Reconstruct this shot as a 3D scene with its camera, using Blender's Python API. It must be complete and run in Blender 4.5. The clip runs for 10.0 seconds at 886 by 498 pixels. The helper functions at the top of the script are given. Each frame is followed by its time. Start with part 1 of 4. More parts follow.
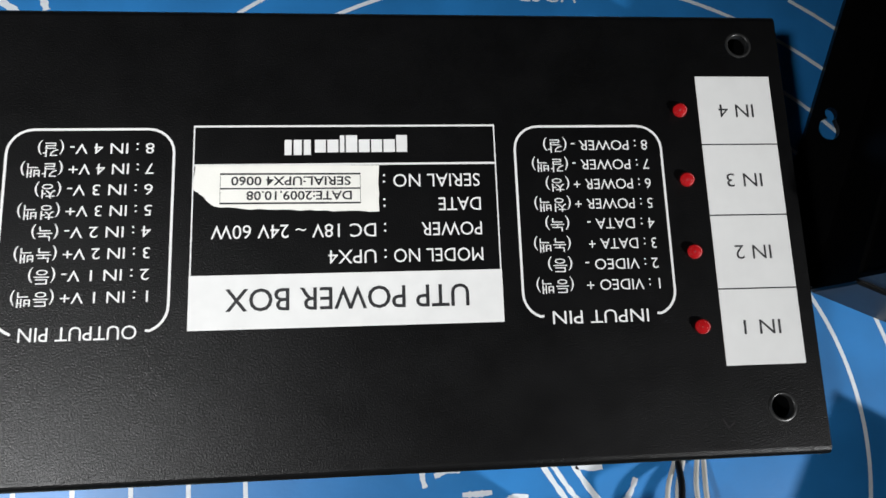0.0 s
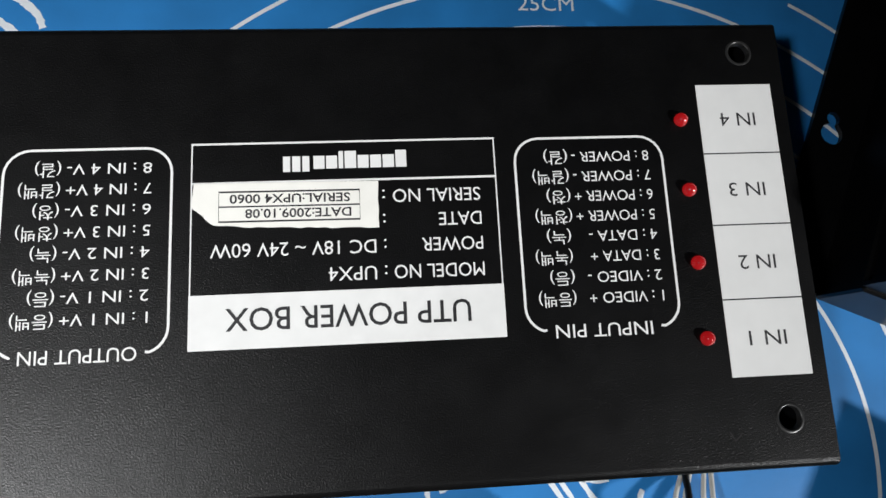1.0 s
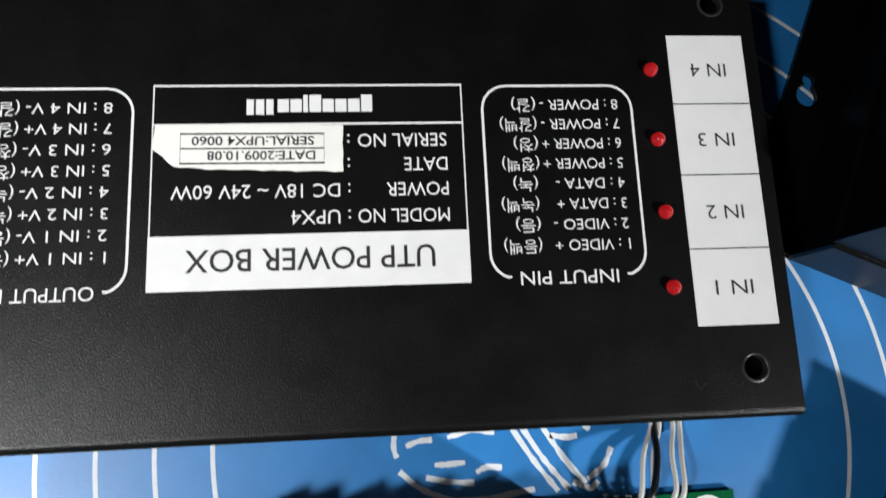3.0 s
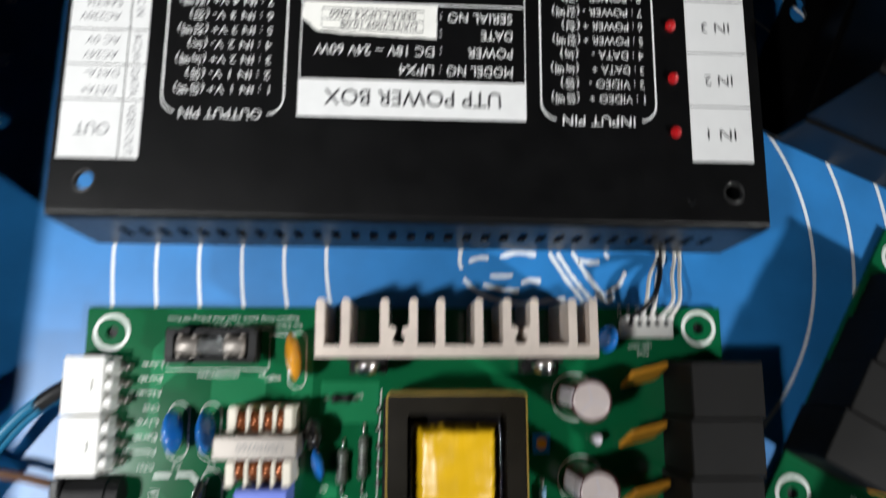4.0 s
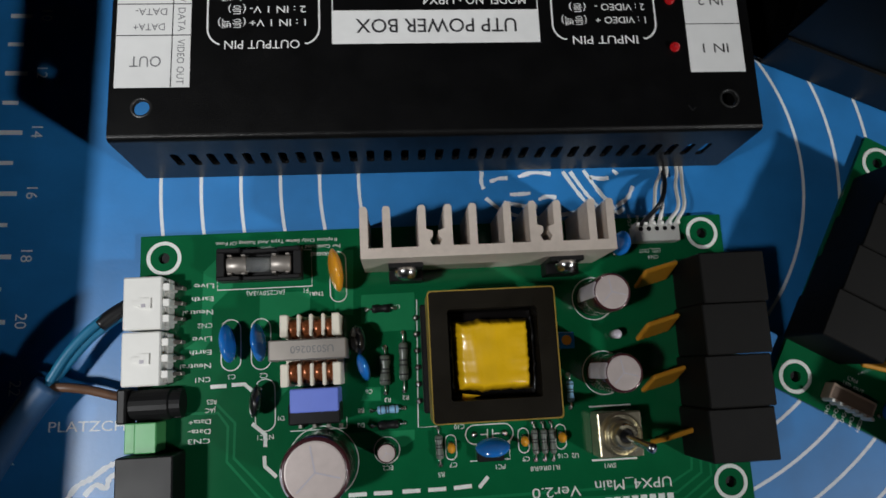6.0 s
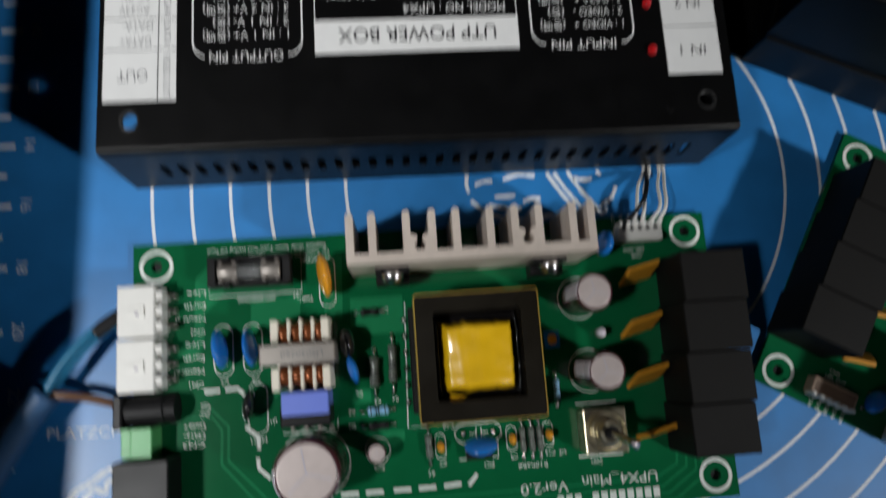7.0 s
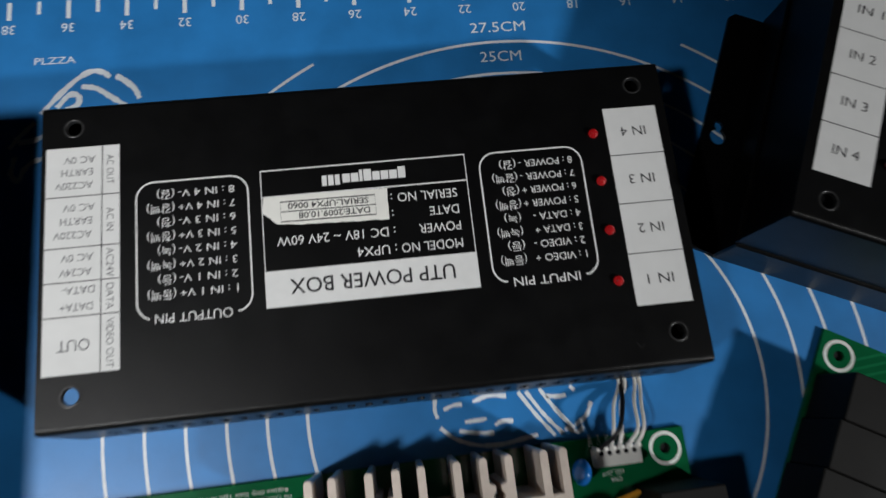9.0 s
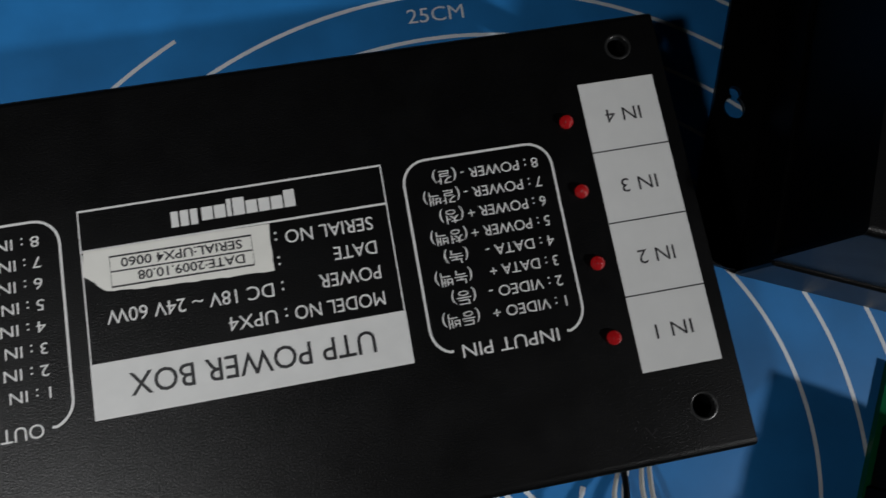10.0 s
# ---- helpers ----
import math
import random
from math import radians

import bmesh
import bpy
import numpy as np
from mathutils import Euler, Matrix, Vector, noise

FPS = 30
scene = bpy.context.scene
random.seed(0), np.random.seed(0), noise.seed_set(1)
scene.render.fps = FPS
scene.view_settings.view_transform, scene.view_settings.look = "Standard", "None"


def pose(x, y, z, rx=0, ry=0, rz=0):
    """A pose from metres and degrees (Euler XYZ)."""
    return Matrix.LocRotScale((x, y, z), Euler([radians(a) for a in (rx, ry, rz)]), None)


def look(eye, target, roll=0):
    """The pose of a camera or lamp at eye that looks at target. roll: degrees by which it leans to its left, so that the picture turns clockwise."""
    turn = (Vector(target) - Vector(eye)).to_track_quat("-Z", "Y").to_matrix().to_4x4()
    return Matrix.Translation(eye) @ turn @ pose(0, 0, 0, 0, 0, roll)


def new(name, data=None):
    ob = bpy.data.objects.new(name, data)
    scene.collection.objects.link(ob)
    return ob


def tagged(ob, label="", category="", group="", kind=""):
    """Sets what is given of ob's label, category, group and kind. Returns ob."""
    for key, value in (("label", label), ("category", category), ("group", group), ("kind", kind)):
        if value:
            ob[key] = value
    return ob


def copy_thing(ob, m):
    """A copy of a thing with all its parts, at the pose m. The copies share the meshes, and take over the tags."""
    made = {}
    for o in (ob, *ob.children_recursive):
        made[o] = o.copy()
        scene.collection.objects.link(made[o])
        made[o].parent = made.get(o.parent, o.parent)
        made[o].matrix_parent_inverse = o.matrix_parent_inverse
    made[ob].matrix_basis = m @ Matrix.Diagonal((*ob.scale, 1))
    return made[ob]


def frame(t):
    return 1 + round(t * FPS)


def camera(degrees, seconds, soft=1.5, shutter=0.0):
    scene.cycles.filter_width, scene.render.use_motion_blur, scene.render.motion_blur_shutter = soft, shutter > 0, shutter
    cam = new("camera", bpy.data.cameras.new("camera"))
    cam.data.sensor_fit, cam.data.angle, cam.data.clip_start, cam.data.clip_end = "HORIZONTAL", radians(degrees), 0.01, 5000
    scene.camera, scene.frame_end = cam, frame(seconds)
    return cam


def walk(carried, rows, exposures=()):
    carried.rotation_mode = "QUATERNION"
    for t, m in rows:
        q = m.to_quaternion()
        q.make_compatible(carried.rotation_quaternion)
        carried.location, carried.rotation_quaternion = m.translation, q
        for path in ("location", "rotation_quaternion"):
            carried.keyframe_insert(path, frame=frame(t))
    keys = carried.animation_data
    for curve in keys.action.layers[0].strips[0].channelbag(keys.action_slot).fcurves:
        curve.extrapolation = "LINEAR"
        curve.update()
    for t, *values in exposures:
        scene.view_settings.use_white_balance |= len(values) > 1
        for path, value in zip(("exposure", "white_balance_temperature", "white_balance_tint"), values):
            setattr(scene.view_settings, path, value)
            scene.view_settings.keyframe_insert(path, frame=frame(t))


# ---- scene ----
cam = camera(66.20, 10.0, soft=1.5, shutter=0.8)
ROWS = [
    (0.0, -0.0425, 0.0426, 0.1641, 9.95, -4.86, -0.75),
    (0.5, -0.0420, 0.0433, 0.1613, 10.15, -4.76, -1.29),
    (1.0, -0.0421, 0.0454, 0.1635, 10.17, -4.50, -1.61),
    (1.5, -0.0394, 0.0449, 0.1620, 10.01, -4.83, -1.95),
    (2.0, -0.0399, 0.0444, 0.1604, 9.96, -5.04, -1.83),
    (3.3, -0.0357, 0.0305, 0.1611, 10.14, -5.03, -1.11),
    (3.5, -0.0367, 0.0251, 0.1671, 10.30, -4.01, -1.41),
    (3.8, -0.0407, 0.0033, 0.1929, 9.87, -2.09, 1.23),
    (4.0, -0.0471, -0.0117, 0.2034, 9.09, -2.61, 1.79),
    (4.5, -0.0519, -0.0382, 0.2131, 10.51, -3.00, 1.26),
    (5.0, -0.0643, -0.0424, 0.2200, 11.03, -3.26, 1.71),
    (5.5, -0.0641, -0.0400, 0.2146, 9.90, -3.86, 0.24),
    (6.8, -0.0558, -0.0475, 0.2174, 10.22, -3.29, -1.82),
    (7.0, -0.0559, -0.0404, 0.2201, 9.57, -3.14, -2.21),
    (7.2, -0.0492, -0.0207, 0.2292, 9.50, -2.39, -3.80),
    (7.3, -0.0454, -0.0114, 0.2307, 10.41, -2.72, -4.06),
    (7.5, -0.0405, 0.0052, 0.2311, 11.92, -3.01, -4.68),
    (8.0, -0.0441, 0.0159, 0.2291, 13.10, -3.13, -4.62),
    (8.5, -0.0435, 0.0160, 0.2306, 13.10, -3.09, -4.72),
    (9.0, -0.0438, 0.0206, 0.2229, 12.88, -3.32, -5.07),
    (9.3, -0.0348, 0.0367, 0.1920, 11.88, -3.10, -7.46),
    (9.5, -0.0297, 0.0457, 0.1737, 9.90, -3.66, -8.36),
    (10.0, -0.0223, 0.0518, 0.1664, 9.53, -3.79, -9.00),
]
EXPOSURES = [(0.0, 0.03), (2.0, 0.02), (3.5, 0.12), (4.1, -0.02), (4.6, -0.64), (5.0, -0.78), (7.0, -0.6), (8.5, -0.53), (9.3, -0.9), (10.0, -1.2)]
walk(cam, [(t, pose(*p)) for t, *p in ROWS], EXPOSURES)

# ---- light: a lamp at each side of the table, dim room fill ----
world = bpy.data.worlds.new("world")
scene.world = world
world.use_nodes = True
world.node_tree.nodes["Background"].inputs[0].default_value = (0.92, 0.95, 1.0, 1)
world.node_tree.nodes["Background"].inputs[1].default_value = 0.10
LAMP_AT = (-0.51, -0.18, 0.71)
for at, aim, watts, cone in ((LAMP_AT, (-0.21, 0.025, 0), 32.0, 41), ((0.86, -0.55, 0.75), (0.13, 0.105, 0), 65.0, 35)):
    lamp = bpy.data.lights.new("table_lamp_light", "SPOT")
    lamp.shadow_soft_size, lamp.energy, lamp.color = 0.035, watts, (0.965, 0.975, 0.98)
    lamp.spot_size, lamp.spot_blend = radians(cone), 1.0
    lamp_ob = new("table_lamp_light", lamp)
    lamp_ob.matrix_world = look(at, aim)


# ---- materials ----
def mat(name, color, rough=0.5, metal=0.0, vary=0.12, scale=300.0, bump=0.0, bump_scale=2500.0, emit=None, spec=0.5, coat=0.0, trans=0.0, rvar=0.07):
    m = bpy.data.materials.new(name)
    m.use_nodes = True
    nt = m.node_tree
    b = nt.nodes["Principled BSDF"]
    b.inputs["Roughness"].default_value = rough
    b.inputs["Metallic"].default_value = metal
    b.inputs["Specular IOR Level"].default_value = spec
    b.inputs["Coat Weight"].default_value = coat
    b.inputs["Transmission Weight"].default_value = trans
    co = nt.nodes.new("ShaderNodeTexCoord")
    n1 = nt.nodes.new("ShaderNodeTexNoise")
    n1.inputs["Scale"].default_value, n1.inputs["Detail"].default_value = scale, 5.0
    n2 = nt.nodes.new("ShaderNodeTexNoise")
    n2.inputs["Scale"].default_value, n2.inputs["Detail"].default_value = scale * 0.12, 3.0
    nt.links.new(co.outputs["Object"], n1.inputs["Vector"])
    nt.links.new(co.outputs["Object"], n2.inputs["Vector"])
    mix = nt.nodes.new("ShaderNodeMath")
    mix.operation = "ADD"
    nt.links.new(n1.outputs["Fac"], mix.inputs[0])
    nt.links.new(n2.outputs["Fac"], mix.inputs[1])
    ramp = nt.nodes.new("ShaderNodeMapRange")
    ramp.inputs["From Min"].default_value, ramp.inputs["From Max"].default_value = 0.6, 1.4
    ramp.inputs["To Min"].default_value, ramp.inputs["To Max"].default_value = 1.0 - vary, 1.0 + vary
    nt.links.new(mix.outputs[0], ramp.inputs["Value"])
    mul = nt.nodes.new("ShaderNodeVectorMath")
    mul.operation = "SCALE"
    mul.inputs[0].default_value = color
    nt.links.new(ramp.outputs[0], mul.inputs["Scale"])
    nt.links.new(mul.outputs[0], b.inputs["Base Color"])
    rr = nt.nodes.new("ShaderNodeMapRange")
    rr.inputs["From Min"].default_value, rr.inputs["From Max"].default_value = 0.3, 0.7
    rr.inputs["To Min"].default_value, rr.inputs["To Max"].default_value = max(0.02, rough - rvar), min(1.0, rough + rvar)
    nt.links.new(n2.outputs["Fac"], rr.inputs["Value"])
    nt.links.new(rr.outputs[0], b.inputs["Roughness"])
    if bump:
        n3 = nt.nodes.new("ShaderNodeTexNoise")
        n3.inputs["Scale"].default_value, n3.inputs["Detail"].default_value = bump_scale, 2.0
        nt.links.new(co.outputs["Object"], n3.inputs["Vector"])
        bp = nt.nodes.new("ShaderNodeBump")
        bp.inputs["Strength"].default_value, bp.inputs["Distance"].default_value = bump, 0.0002
        nt.links.new(n3.outputs["Fac"], bp.inputs["Height"])
        nt.links.new(bp.outputs[0], b.inputs["Normal"])
    if emit:
        b.inputs["Emission Color"].default_value = (*emit[:3], 1)
        b.inputs["Emission Strength"].default_value = emit[3]
    return m


M_MAT = mat("blue_silicone", (0.021, 0.195, 0.51), 0.42, vary=0.24, scale=60.0, bump=0.12, bump_scale=900.0)
M_PRINT = mat("white_print", (0.72, 0.76, 0.80), 0.5, vary=0.10, scale=400.0)
M_BLACK = mat("black_powder_coat", (0.0026, 0.0026, 0.0028), 0.36, vary=0.25, scale=900.0, bump=0.36, bump_scale=3300.0, spec=0.27, rvar=0.025)
M_RIM = mat("worn_rim", (0.05, 0.05, 0.05), 0.35, 0.6, vary=0.4, scale=900.0)
M_SILK = mat("silkscreen_white", (0.78, 0.78, 0.77), 0.55, vary=0.06)
M_LABEL = mat("paper_label", (0.74, 0.74, 0.73), 0.55, vary=0.05, scale=200.0, bump=0.05)
M_STICK = mat("old_paper_sticker", (0.84, 0.83, 0.78), 0.6, vary=0.05, bump=0.1)
M_INK = mat("black_ink", (0.02, 0.02, 0.022), 0.5)
M_GREYINK = mat("grey_ink", (0.16, 0.16, 0.17), 0.5)
M_LED = mat("red_led_lens", (0.16, 0.008, 0.010), 0.08, vary=0.05, emit=(1.0, 0.015, 0.02, 0.26), coat=1.0)
M_LED_OFF = mat("dark_red_led_lens", (0.10, 0.004, 0.005), 0.08, vary=0.05, coat=1.0)
M_BOARD = mat("green_solder_mask", (0.004, 0.105, 0.037), 0.14, vary=0.10, scale=150.0, bump=0.01, bump_scale=800.0, rvar=0.02)
M_TRACE = mat("green_copper_pour", (0.014, 0.19, 0.075), 0.14, rvar=0.02, vary=0.08, scale=150.0)
M_TRACEDK = mat("green_trace", (0.010, 0.17, 0.065), 0.14, rvar=0.02, vary=0.08)
M_BSILK = mat("board_silkscreen", (0.70, 0.74, 0.70), 0.6, vary=0.08, scale=800.0)
M_ALU = mat("mill_aluminium", (0.74, 0.64, 0.56), 0.38, 0.35, vary=0.10, scale=500.0, bump=0.06, bump_scale=2500.0)
M_SOLDER = mat("solder", (0.62, 0.62, 0.62), 0.22, 1.0, bump=0.2, bump_scale=3000.0)
M_NYLON = mat("white_nylon", (0.80, 0.79, 0.75), 0.45, vary=0.04, bump=0.05)
M_TAN = mat("tan_nylon", (0.42, 0.30, 0.22), 0.45, vary=0.06)
M_TANSHADE = mat("shaded_tan_nylon", (0.20, 0.13, 0.09), 0.6, vary=0.15)
M_CREAM = mat("cream_nylon", (0.74, 0.69, 0.58), 0.45, vary=0.06)
M_BPLAST = mat("black_plastic", (0.009, 0.009, 0.0095), 0.42, vary=0.15, bump=0.05, bump_scale=3500.0, spec=0.22)
M_BPLAST2 = mat("dull_black_plastic", (0.006, 0.0055, 0.005), 0.62, spec=0.18, vary=0.15, bump=0.06, bump_scale=3500.0)
M_FERRITE = mat("black_ferrite", (0.010, 0.008, 0.005), 0.30, vary=0.25, scale=200.0, bump=0.03, bump_scale=1500.0)
M_TAPE = mat("yellow_polyester_tape", (0.76, 0.45, 0.008), 0.30, vary=0.16, scale=150.0, bump=0.10, bump_scale=260.0, coat=0.4)
M_TAPED = mat("dull_yellow_tape", (0.30, 0.20, 0.035), 0.4, vary=0.35)
M_VARNISH = mat("dark_varnish", (0.008, 0.007, 0.007), 0.12, bump=0.6, bump_scale=300.0, coat=0.5)
M_CERBLUE = mat("blue_epoxy", (0.012, 0.15, 0.52), 0.16, vary=0.12, coat=0.6)
M_CERORG = mat("orange_epoxy", (0.70, 0.30, 0.020), 0.18, vary=0.10, coat=0.5)
M_AMBER = mat("amber_epoxy", (0.62, 0.28, 0.025), 0.32, vary=0.15)
M_CERBLK = mat("black_epoxy", (0.010, 0.010, 0.011), 0.22, coat=0.3)
M_FILM = mat("periwinkle_epoxy", (0.16, 0.23, 0.72), 0.35, vary=0.05)
M_TERM = mat("green_terminal_plastic", (0.10, 0.42, 0.14), 0.4, vary=0.08)
M_SLEEVE = mat("purple_brown_sleeve", (0.050, 0.014, 0.018), 0.20, vary=0.15, coat=0.5)
M_STRIPE = mat("grey_sleeve_stripe", (0.50, 0.47, 0.52), 0.25, coat=0.4)
M_CAN = mat("aluminium_can_top", (0.50, 0.43, 0.41), 0.45, 0.3, vary=0.10, scale=400.0)
M_COPPER = mat("enamelled_copper", (0.28, 0.085, 0.03), 0.28, 0.5, vary=0.3, scale=1500.0, bump=0.4, bump_scale=1500.0)
M_TIN = mat("tinned_steel", (0.34, 0.31, 0.28), 0.42, 0.6, vary=0.08, bump=0.02)
M_BRASS = mat("nickel_brass", (0.52, 0.47, 0.34), 0.25, 0.9, vary=0.12, bump=0.1)
M_RESG = mat("grey_resistor", (0.12, 0.14, 0.12), 0.35)
M_RESB = mat("blue_resistor", (0.22, 0.45, 0.68), 0.35)
M_WIREW = mat("white_wire", (0.66, 0.65, 0.62), 0.35, vary=0.05)
M_WIREK = mat("black_wire", (0.010, 0.010, 0.011), 0.35)
M_WIREB = mat("blue_wire", (0.012, 0.16, 0.30), 0.4)
M_WIREBR = mat("brown_wire", (0.14, 0.07, 0.04), 0.45)
M_SHEATH = mat("blue_cable_sheath", (0.035, 0.10, 0.22), 0.5, bump=0.2, bump_scale=400.0)
M_TABLE = mat("grey_table", (0.20, 0.20, 0.20), 0.5, vary=0.1, scale=40.0)
M_WALL = mat("painted_wall", (0.55, 0.54, 0.52), 0.85, vary=0.05, scale=4.0)
M_WOODFLOOR = mat("floor_vinyl", (0.22, 0.17, 0.12), 0.6, vary=0.15, scale=8.0)
M_GLASS = mat("fuse_glass", (0.75, 0.78, 0.78), 0.05, vary=0.0, trans=0.9)


# ---- mesh helpers, all in millimetres ----
def mm(bm):
    bmesh.ops.scale(bm, vec=(0.001, 0.001, 0.001), verts=bm.verts)


def part(name, bm, material, parent, label="", smooth=False):
    """One mesh under a thing or a part; bm holds millimetres."""
    bmesh.ops.recalc_face_normals(bm, faces=bm.faces)
    mm(bm)
    me = bpy.data.meshes.new(name)
    bm.to_mesh(me)
    bm.free()
    me.materials.append(material)
    if smooth:
        for p in me.polygons:
            p.use_smooth = True
    ob = new(name, me)
    if parent is not None:
        ob.parent = parent
    if label:
        ob["label"] = label
    return ob


def thing(name, m, label, category, group="", kind=""):
    ob = new(name)
    ob.empty_display_size = 0.01
    ob.matrix_world = m
    return tagged(ob, label, category, group, kind)


def box(bm, x0, x1, y0, y1, z0, z1, bev=0.0, rz=0.0, seg=1):
    r = bmesh.ops.create_cube(bm, size=1)
    vs = r["verts"]
    cx, cy, cz = (x0 + x1) / 2, (y0 + y1) / 2, (z0 + z1) / 2
    for v in vs:
        v.co = Vector((v.co.x * (x1 - x0), v.co.y * (y1 - y0), v.co.z * (z1 - z0)))
    if bev:
        es = list({e for v in vs for e in v.link_edges})
        g = bmesh.ops.bevel(bm, geom=es, offset=bev, segments=seg, affect="EDGES", profile=0.5)
        vs = list(set(g["verts"]) | {v for v in vs if v.is_valid})
    m = Matrix.Translation((cx, cy, cz)) @ Matrix.Rotation(radians(rz), 4, "Z")
    bmesh.ops.transform(bm, matrix=m, verts=vs)
    return vs


def lathe(bm, cx, cy, prof, seg=24, close=True):
    """Turn a profile of (radius, z) about a vertical axis."""
    rings = []
    for r, z in prof:
        rings.append([bm.verts.new((cx + r * math.cos(2 * math.pi * i / seg), cy + r * math.sin(2 * math.pi * i / seg), z)) for i in range(seg)])
    for a, b in zip(rings, rings[1:]):
        for i in range(seg):
            j = (i + 1) % seg
            bm.faces.new((a[i], a[j], b[j], b[i]))
    if close:
        bm.faces.new(rings[0][::-1])
        bm.faces.new(rings[-1])
    return [v for r in rings for v in r]


def smooth_path(pts, n=8):
    """Points along a Catmull-Rom line."""
    P = [Vector(p) for p in pts]
    P = [2 * P[0] - P[1]] + P + [2 * P[-1] - P[-2]]
    out = []
    for k in range(1, len(P) - 2):
        for i in range(n):
            t = i / n
            a, b, c, d = P[k - 1], P[k], P[k + 1], P[k + 2]
            out.append(0.5 * ((2 * b) + (c - a) * t + (2 * a - 5 * b + 4 * c - d) * t * t + (3 * b - a - 3 * c + d) * t ** 3))
    out.append(P[-2])
    return out


def tube(bm, pts, r, seg=10, r_end=None):
    P = [Vector(p) for p in pts]
    rings = []
    for k, p in enumerate(P):
        d = (P[min(k + 1, len(P) - 1)] - P[max(k - 1, 0)]).normalized()
        up = Vector((0, 0, 1)) if abs(d.z) < 0.9 else Vector((0, 1, 0))
        s = d.cross(up).normalized()
        u = s.cross(d)
        rr = r if r_end is None else r + (r_end - r) * k / (len(P) - 1)
        rings.append([bm.verts.new(p + rr * (math.cos(2 * math.pi * i / seg) * s + math.sin(2 * math.pi * i / seg) * u)) for i in range(seg)])
    for a, b in zip(rings, rings[1:]):
        for i in range(seg):
            j = (i + 1) % seg
            bm.faces.new((a[i], a[j], b[j], b[i]))
    bm.faces.new(rings[0][::-1])
    bm.faces.new(rings[-1])


def prism(bm, pts, z0, z1):
    """An upright prism over a plan polygon."""
    lo = [bm.verts.new((x, y, z0)) for x, y in pts]
    hi = [bm.verts.new((x, y, z1)) for x, y in pts]
    bm.faces.new(lo[::-1])
    bm.faces.new(hi)
    for i in range(len(pts)):
        j = (i + 1) % len(pts)
        bm.faces.new((lo[i], lo[j], hi[j], hi[i]))
    return lo + hi


def stroke(bm, pts, w, z, h=0.05, close=False, jitter=0.0, rng=None):
    """A flat printed line of width w along plan points."""
    P = [Vector((p[0], p[1])) for p in pts]
    n = len(P)
    L, R = [], []
    for k in range(n):
        a = P[(k - 1) % n] if (close or k) else P[k]
        b = P[(k + 1) % n] if (close or k < n - 1) else P[k]
        d = (b - a).normalized()
        ww = w * (1 + (rng.uniform(-jitter, jitter) if rng else 0))
        s = Vector((-d.y, d.x)) * ww / 2
        L.append(bm.verts.new((*(P[k] + s), z + h)))
        R.append(bm.verts.new((*(P[k] - s), z + h)))
    for k in range(n if close else n - 1):
        j = (k + 1) % n
        bm.faces.new((R[k], R[j], L[j], L[k]))


def circle(cx, cy, r, n=24, a0=0.0, a1=360.0):
    full = abs(a1 - a0) >= 360
    m = n if full else n + 1
    return [(cx + r * math.cos(radians(a0 + (a1 - a0) * i / n)), cy + r * math.sin(radians(a0 + (a1 - a0) * i / n))) for i in range(m)]


def holed(bm, outer, holes, z0, z1):
    """A plate between z0 and z1 with holes through it."""
    edges = []
    for loop in [outer] + holes:
        vs = [bm.verts.new((x, y, z0)) for x, y in loop]
        edges += [bm.edges.new((vs[i], vs[(i + 1) % len(vs)])) for i in range(len(vs))]
    r = bmesh.ops.triangle_fill(bm, edges=edges, use_beauty=True, use_dissolve=False)
    fs = [g for g in r["geom"] if isinstance(g, bmesh.types.BMFace)]
    e = bmesh.ops.extrude_face_region(bm, geom=fs)
    up = [g for g in e["geom"] if isinstance(g, bmesh.types.BMVert)]
    bmesh.ops.translate(bm, vec=(0, 0, z1 - z0), verts=up)
    return bm.verts[:]


def rrect(x0, x1, y0, y1, r, n=5):
    pts = []
    for cx, cy, a in ((x1 - r, y0 + r, -90), (x1 - r, y1 - r, 0), (x0 + r, y1 - r, 90), (x0 + r, y0 + r, 180)):
        pts += circle(cx, cy, r, n, a, a + 90)
    return pts


def pill(x0, x1, y0, y1):
    return rrect(x0, x1, y0, y1, min(x1 - x0, y1 - y0) / 2 - 0.01, 6)


def lettering(name, text, x, y, z, cap, material, parent, width=None, align="LEFT", turn=0.0, bold=0.0, label=""):
    """Flat printed letters with the given capital height, read along x turned by turn degrees; x, y is the baseline start, centre or end."""
    cu = bpy.data.curves.new("text", "FONT")
    cu.body, cu.size, cu.offset, cu.resolution_u = text, 1.0, bold, 3
    tmp = new("text", cu)
    me = bpy.data.meshes.new_from_object(tmp)
    bpy.data.objects.remove(tmp)
    bpy.data.curves.remove(cu)
    xs = [v.co.x for v in me.vertices]
    lo, hi = min(xs), max(xs)
    sy = cap / 0.69
    sx = width / (hi - lo) if width else sy
    off = {"LEFT": lo, "CENTER": (lo + hi) / 2, "RIGHT": hi}[align]
    m = Matrix.Translation((x / 1000, y / 1000, z / 1000)) @ Matrix.Rotation(radians(turn), 4, "Z") @ Matrix.Diagonal((sx / 1000, sy / 1000, 1e-3, 1)) @ Matrix.Translation((-off, 0, 0))
    me.transform(m)
    me.materials.append(material)
    me.name = name
    ob = new(name, me)
    ob.parent = parent
    if label:
        ob["label"] = label
    return ob


